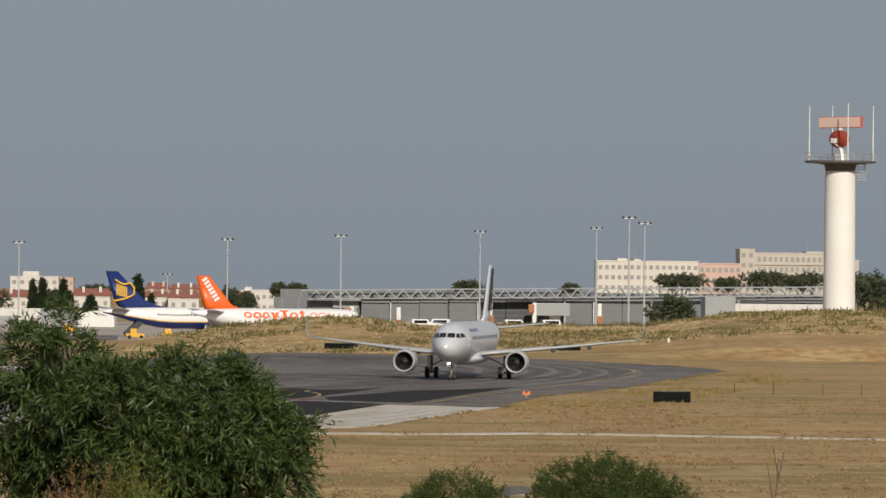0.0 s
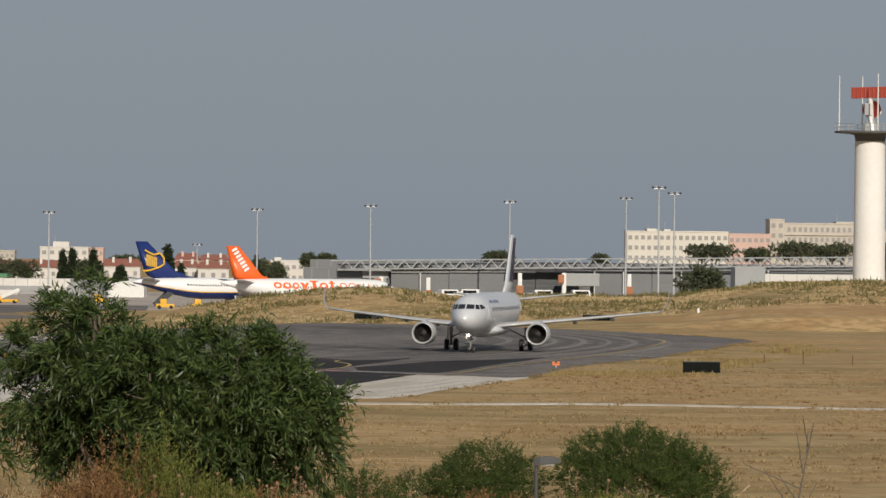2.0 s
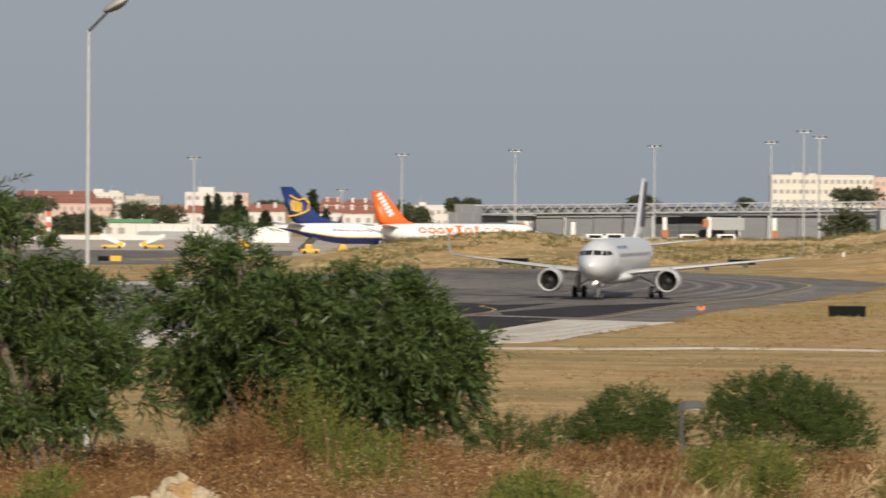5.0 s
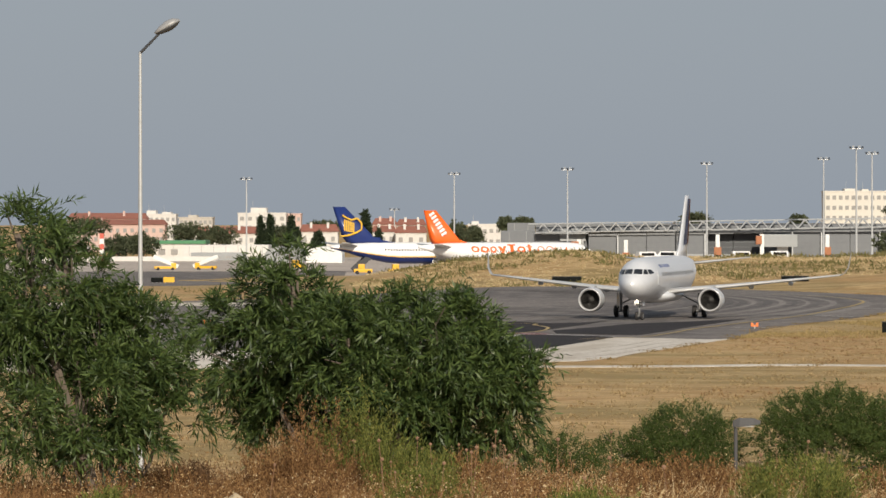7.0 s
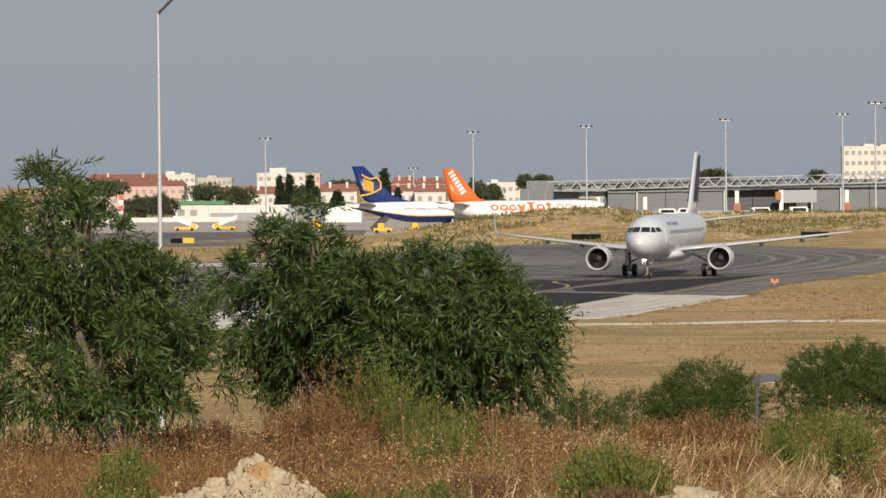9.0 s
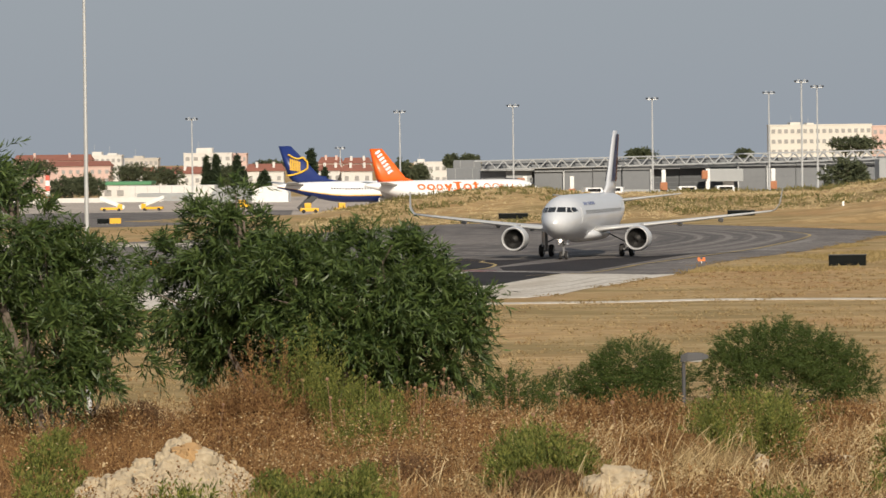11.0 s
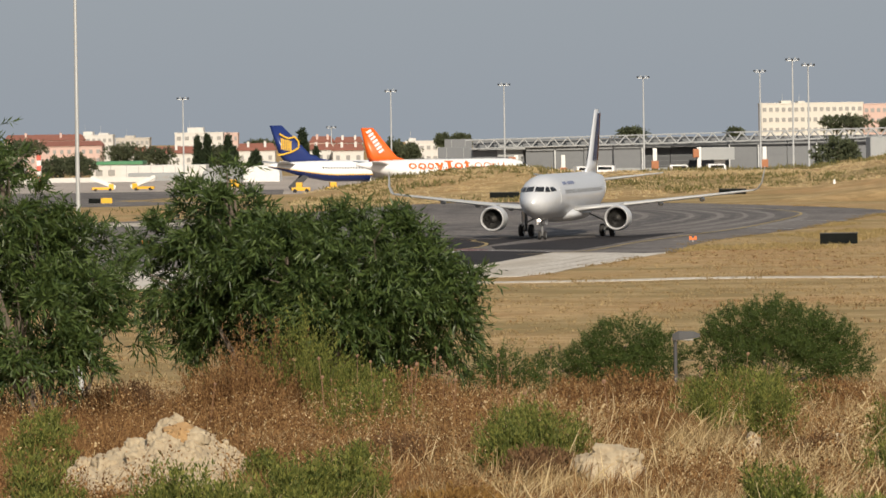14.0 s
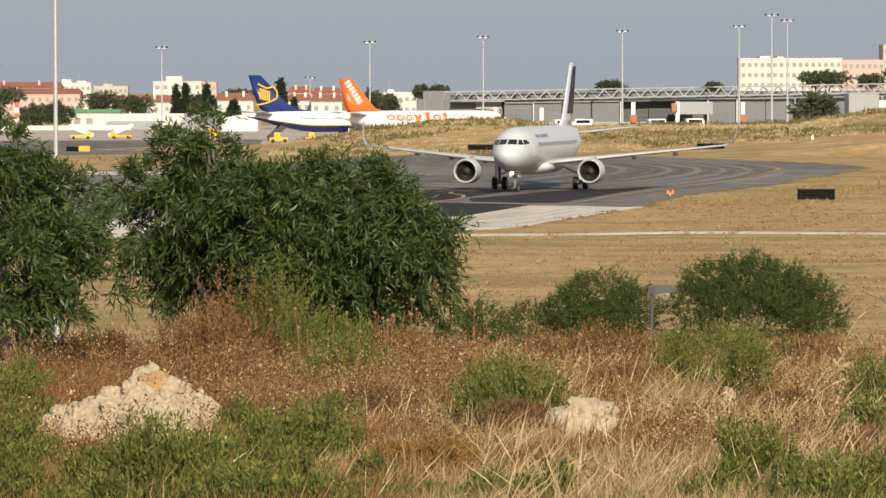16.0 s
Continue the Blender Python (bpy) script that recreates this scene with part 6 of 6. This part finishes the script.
def rubble_core():
    xs, ds = np.linspace(-3.7, -1.15, 130), np.linspace(-0.5, 1.5, 100)
    verts = [(x, 46.6 - d, height(x, 46.6 - d) - 0.06 + heap_top(x, d)) for d in ds for x in xs]
    n = len(xs)
    faces = [(j * n + i, (j + 1) * n + i, (j + 1) * n + i + 1, j * n + i + 1) for j in range(len(ds) - 1) for i in range(n - 1)]
    tagged(mesh_of("rubble_heap", verts, faces, M["rock"]), "heap of pale crumbled limestone and earth on the bank", "rubble", kind="stuff")


rubble_core()
rng = random.Random(8)
for k in range(215):
    x, d = -3.55 + 2.1 * rng.random(), -0.1 + 1.45 * rng.random()
    a = 0.018 + (0.075 * rng.random() ** 3 if x < -2.0 else 0.02 * rng.random())
    if k < 7:
        x, d, a = ((-2.36, 0.22, 0.17), (-2.22, 0.25, 0.15), (-2.56, 0.1, 0.06), (-3.05, 0.35, 0.14), (-3.35, 0.6, 0.13), (-2.75, 0.45, 0.13), (-2.4, 0.0, 0.08))[k]
    y = 46.6 - d
    stone(x, y, a, a * 0.9, a * (0.75 + 0.4 * rng.random()), 300 + k, M["rock_o"] if k == 0 else M["rock"], "pale crumbling limestone block of a rubble heap" if a > 0.06 else "small pale limestone fragment of a rubble heap", "rubble heap", 0, 3 if a > 0.06 else 2, height(x, y) - 0.06 + heap_top(x, d) - a * 0.3)
for k, (px, py, a, b, sk) in enumerate(((1040, 752, 60, 44, 0.24), (1000, 752, 36, 30, 0.2), (1290, 720, 16, 24, 0.1), (1350, 690, 12, 22, 0.1), (690, 690, 20, 14, 0.1), (800, 695, 22, 14, 0.1), (770, 695, 20, 12, 0.1), (1130, 878, 24, 14, 0.1), (1160, 885, 20, 10, 0.1), (1430, 712, 40, 20, 0.2), (1100, 735, 14, 14, 0.1))):
    x, y, _ = at_bank(px, py + b * 0.5)
    stone(x, y, a * y / S, a * y / S * 0.9, b * y / S, 70 + k, label="pale rough limestone block half buried in dry grass", sink=sk, fine=4 if a > 30 else 3)


def scattered_tufts():
    """Low tufts over the far rise, the field and the taxiway's grassy edge."""
    rng = np.random.default_rng(17)
    for k0, (name, mt, n, lab) in enumerate((("low_scrub", "olive", 2600, "low olive-green scrub over the dry rise"), ("field_tufts", "straw", 12000, "pale dry tufts scattered over the field"), ("brown_tufts", "russet", 3500, "brown dry tufts scattered over the field"), ("taxiway_grass", "tall_grass", 2400, "yellow-green grass beside the taxiway"), ("rise_tufts", "pale_straw", 5000, "pale dry tufts over the rise"), ("dark_tufts", "olive", 60, "dark low tufts on the grass strip between the taxiways"))):
        if k0 in (0, 4):
            x, y = -20 + 135 * rng.random(n), 690 + 110 * rng.random(n)
        elif k0 == 5:
            x, y = -60 + 36 * rng.random(n), 585 + 80 * rng.random(n)
        elif k0 == 3:
            y = 405 + 150 * rng.random(n)
            x = np.array([lerp_table([(402, 18.6), (425, 21.3), (460, 28.2), (488, 35.3), (526, 42.8), (560, 49)], b) for b in y]) + 0.6 + 13 * rng.random(n) ** 1.6
        else:
            y = 150 + 300 * rng.random(n) ** 0.8
            x = (-0.09 + 0.27 * rng.random(n)) * y
        d = np.array([noise.noise((a * 0.06, b * 0.03, 4 + k0)) for a, b in zip(x, y)])
        k = d > (-0.05 if k0 == 0 else 0.1 if k0 == 2 else 0.0 if k0 == 3 else -0.3)
        if k0 in (1, 2):
            on = np.array([lerp_table([(-10, 326), (3, 341), (8, 350), (12.8, 374), (18.6, 402), (24, 441), (35, 488)], a) for a in x])
            k &= (y < on - 1) & (abs(y - 332) > 4)
        x, y = x[k], y[k]
        z = ground_z(x, y)
        per, m = 16, len(x)
        sz = np.repeat(((0.2 + 0.75 * rng.random(m) ** 2), (0.07 + 0.13 * rng.random(m)), (0.06 + 0.14 * rng.random(m)), (0.12 + 0.25 * rng.random(m)), (0.12 + 0.3 * rng.random(m)), (0.3 + 0.4 * rng.random(m)))[k0], per)
        p = np.stack([np.repeat(x, per), np.repeat(y, per), np.repeat(z, per)], 1) + unit(rng, m * per) * sz[:, None] * np.array([1.6, 1.6, 0.2])
        w = unit(rng, m * per) + np.array([0, 0, 1.0])
        tagged(blades(name, p, w, sz * (0.7 + 0.5 * rng.random(m * per)), sz * 0.25, M[mt], seed=18 + k0), lab, "grass", kind="stuff")


def dry_stalk(x, y, h):
    """A tall dead branching stalk."""
    z = height(x, y)
    t = thing("dry_stalk", pose(x, y, z), "tall dead brown branching stalk on the bank", "plant")
    rng = np.random.default_rng(31)
    a, b = Vector((0, 0, -0.1)), Vector((0.35, 0, h))
    part("stem", rod(a, b, 0.012, 0.006, 6), M["bark"], t)
    for k in range(9):
        p = a.lerp(b, 0.35 + 0.065 * k)
        part("branch", rod(p, p + Vector((rng.normal() * 0.28, rng.normal() * 0.15, 0.12 + 0.3 * rng.random())), 0.007, 0.003, 5), M["bark"], t)


def edge_grass():
    """Ragged dry grass over the edges of the pavements."""
    rng = np.random.default_rng(41)
    lines = [smooth_line([(18.6, 402.5), (21.3, 425), (24, 441), (28.2, 460), (35.3, 488), (42.8, 526), (48.5, 558), (52.2, 577)]), far_edge, smooth_line([(3, 340.6), (5.7, 342.4), (8.1, 349.6), (10, 361.5), (12.8, 373.5), (15, 385.6), (18.6, 402)]), smooth_line([(-20, 329.6), (4.6, 329.2), (19.6, 332.2), (40, 325.6)]), smooth_line([(-20, 334.3), (4.6, 333.4), (19.6, 336.4), (40, 329.8)])]
    p, w, ln = [], [], []
    for line in lines:
        for a, b in zip(line, line[1:]):
            if not -45 < a.x < 70:
                continue
            for _ in range(int((b - a).length * 2.2)):
                q = a.lerp(b, rng.random()) + Vector(rng.normal(0, 0.45, 2))
                if noise.noise((q.x * 0.25, q.y * 0.08, 5)) < -0.05:
                    continue
                s = 0.06 + 0.13 * rng.random()
                for _ in range(9):
                    p.append((q.x + rng.normal(0, 0.22), q.y + rng.normal(0, 0.3), -0.05))
                    w.append((rng.normal(0, 0.5), rng.normal(0, 0.5), 1))
                    ln.append(s * (0.6 + 0.8 * rng.random()))
    ln = np.array(ln)
    tagged(blades("edge_grass", p, w, ln, ln * 0.4, M["edge"], seed=42), "ragged dry grass along the pavement edges", "grass", kind="stuff")


edge_grass()
dry_stalk(4.25, 45, 1.75)


def arching_stalk(px, py, reach, rise):
    """A tall pale grass stalk that bends over, with a seed head."""
    x, y, _ = at_bank(px, py)
    t = thing("grass_stalk", pose(x, y, height(x, y)), "tall pale dry grass stalk with a drooping seed head", "grass", group="tall grass stalks")
    pts = [Vector((reach * u ** 2.2, 0, -0.05 + rise * (u - 0.15 * u ** 3))) for u in np.linspace(0, 1, 8)]
    bm = bmesh.new()
    for a, b in zip(pts, pts[1:]):
        add_rod(bm, a, b, 0.0055, 0.0045, 5)
    part("stem", bm, M["pale_straw"], t)
    bm = bmesh.new()
    for k in range(7):
        c = pts[-1].lerp(pts[-2], k / 7) + Vector((0.012 * (k % 2), 0, -0.01))
        bmesh.ops.create_icosphere(bm, subdivisions=1, radius=0.009, matrix=Matrix.Translation(c))
    part("seed_head", bm, M["pale_straw"], t)


for q in ((1490, 660, 0.3, 0.95), (1500, 690, -0.1, 0.6), (1335, 690, 0.22, 0.7), (970, 640, 0.06, 0.5), (830, 700, -0.12, 0.55), (1450, 720, 0.35, 0.6), (1010, 700, 0.1, 0.55), (1420, 760, 0.4, 0.6), (1240, 760, 0.3, 0.5), (385, 860, 0.05, 0.5), (120, 760, 0.02, 0.5)):
    arching_stalk(*q)
scattered_tufts()


# ---------- what moves ----------
def motions():
    def way(t):
        u = t / 16
        return pose(20.586 - 10.372 * u - 3.965 * u * u + 5.591 * u ** 3, 521.48 - 82.88 * u - 13.7 * u * u + 43.28 * u ** 3, 0.0, 0, 0, -99.95 - 1.8 * u)
    walk(radar, [(t, pose(92.0, 815.0, 4.9, 0, 0, -(t + 0.45) / 3.8 * 360)) for t in [0.8 * k for k in range(21)]])
    walk(airliner, [(t, way(t)) for t in np.arange(0, 16.01, 1.0).tolist()])


motions()
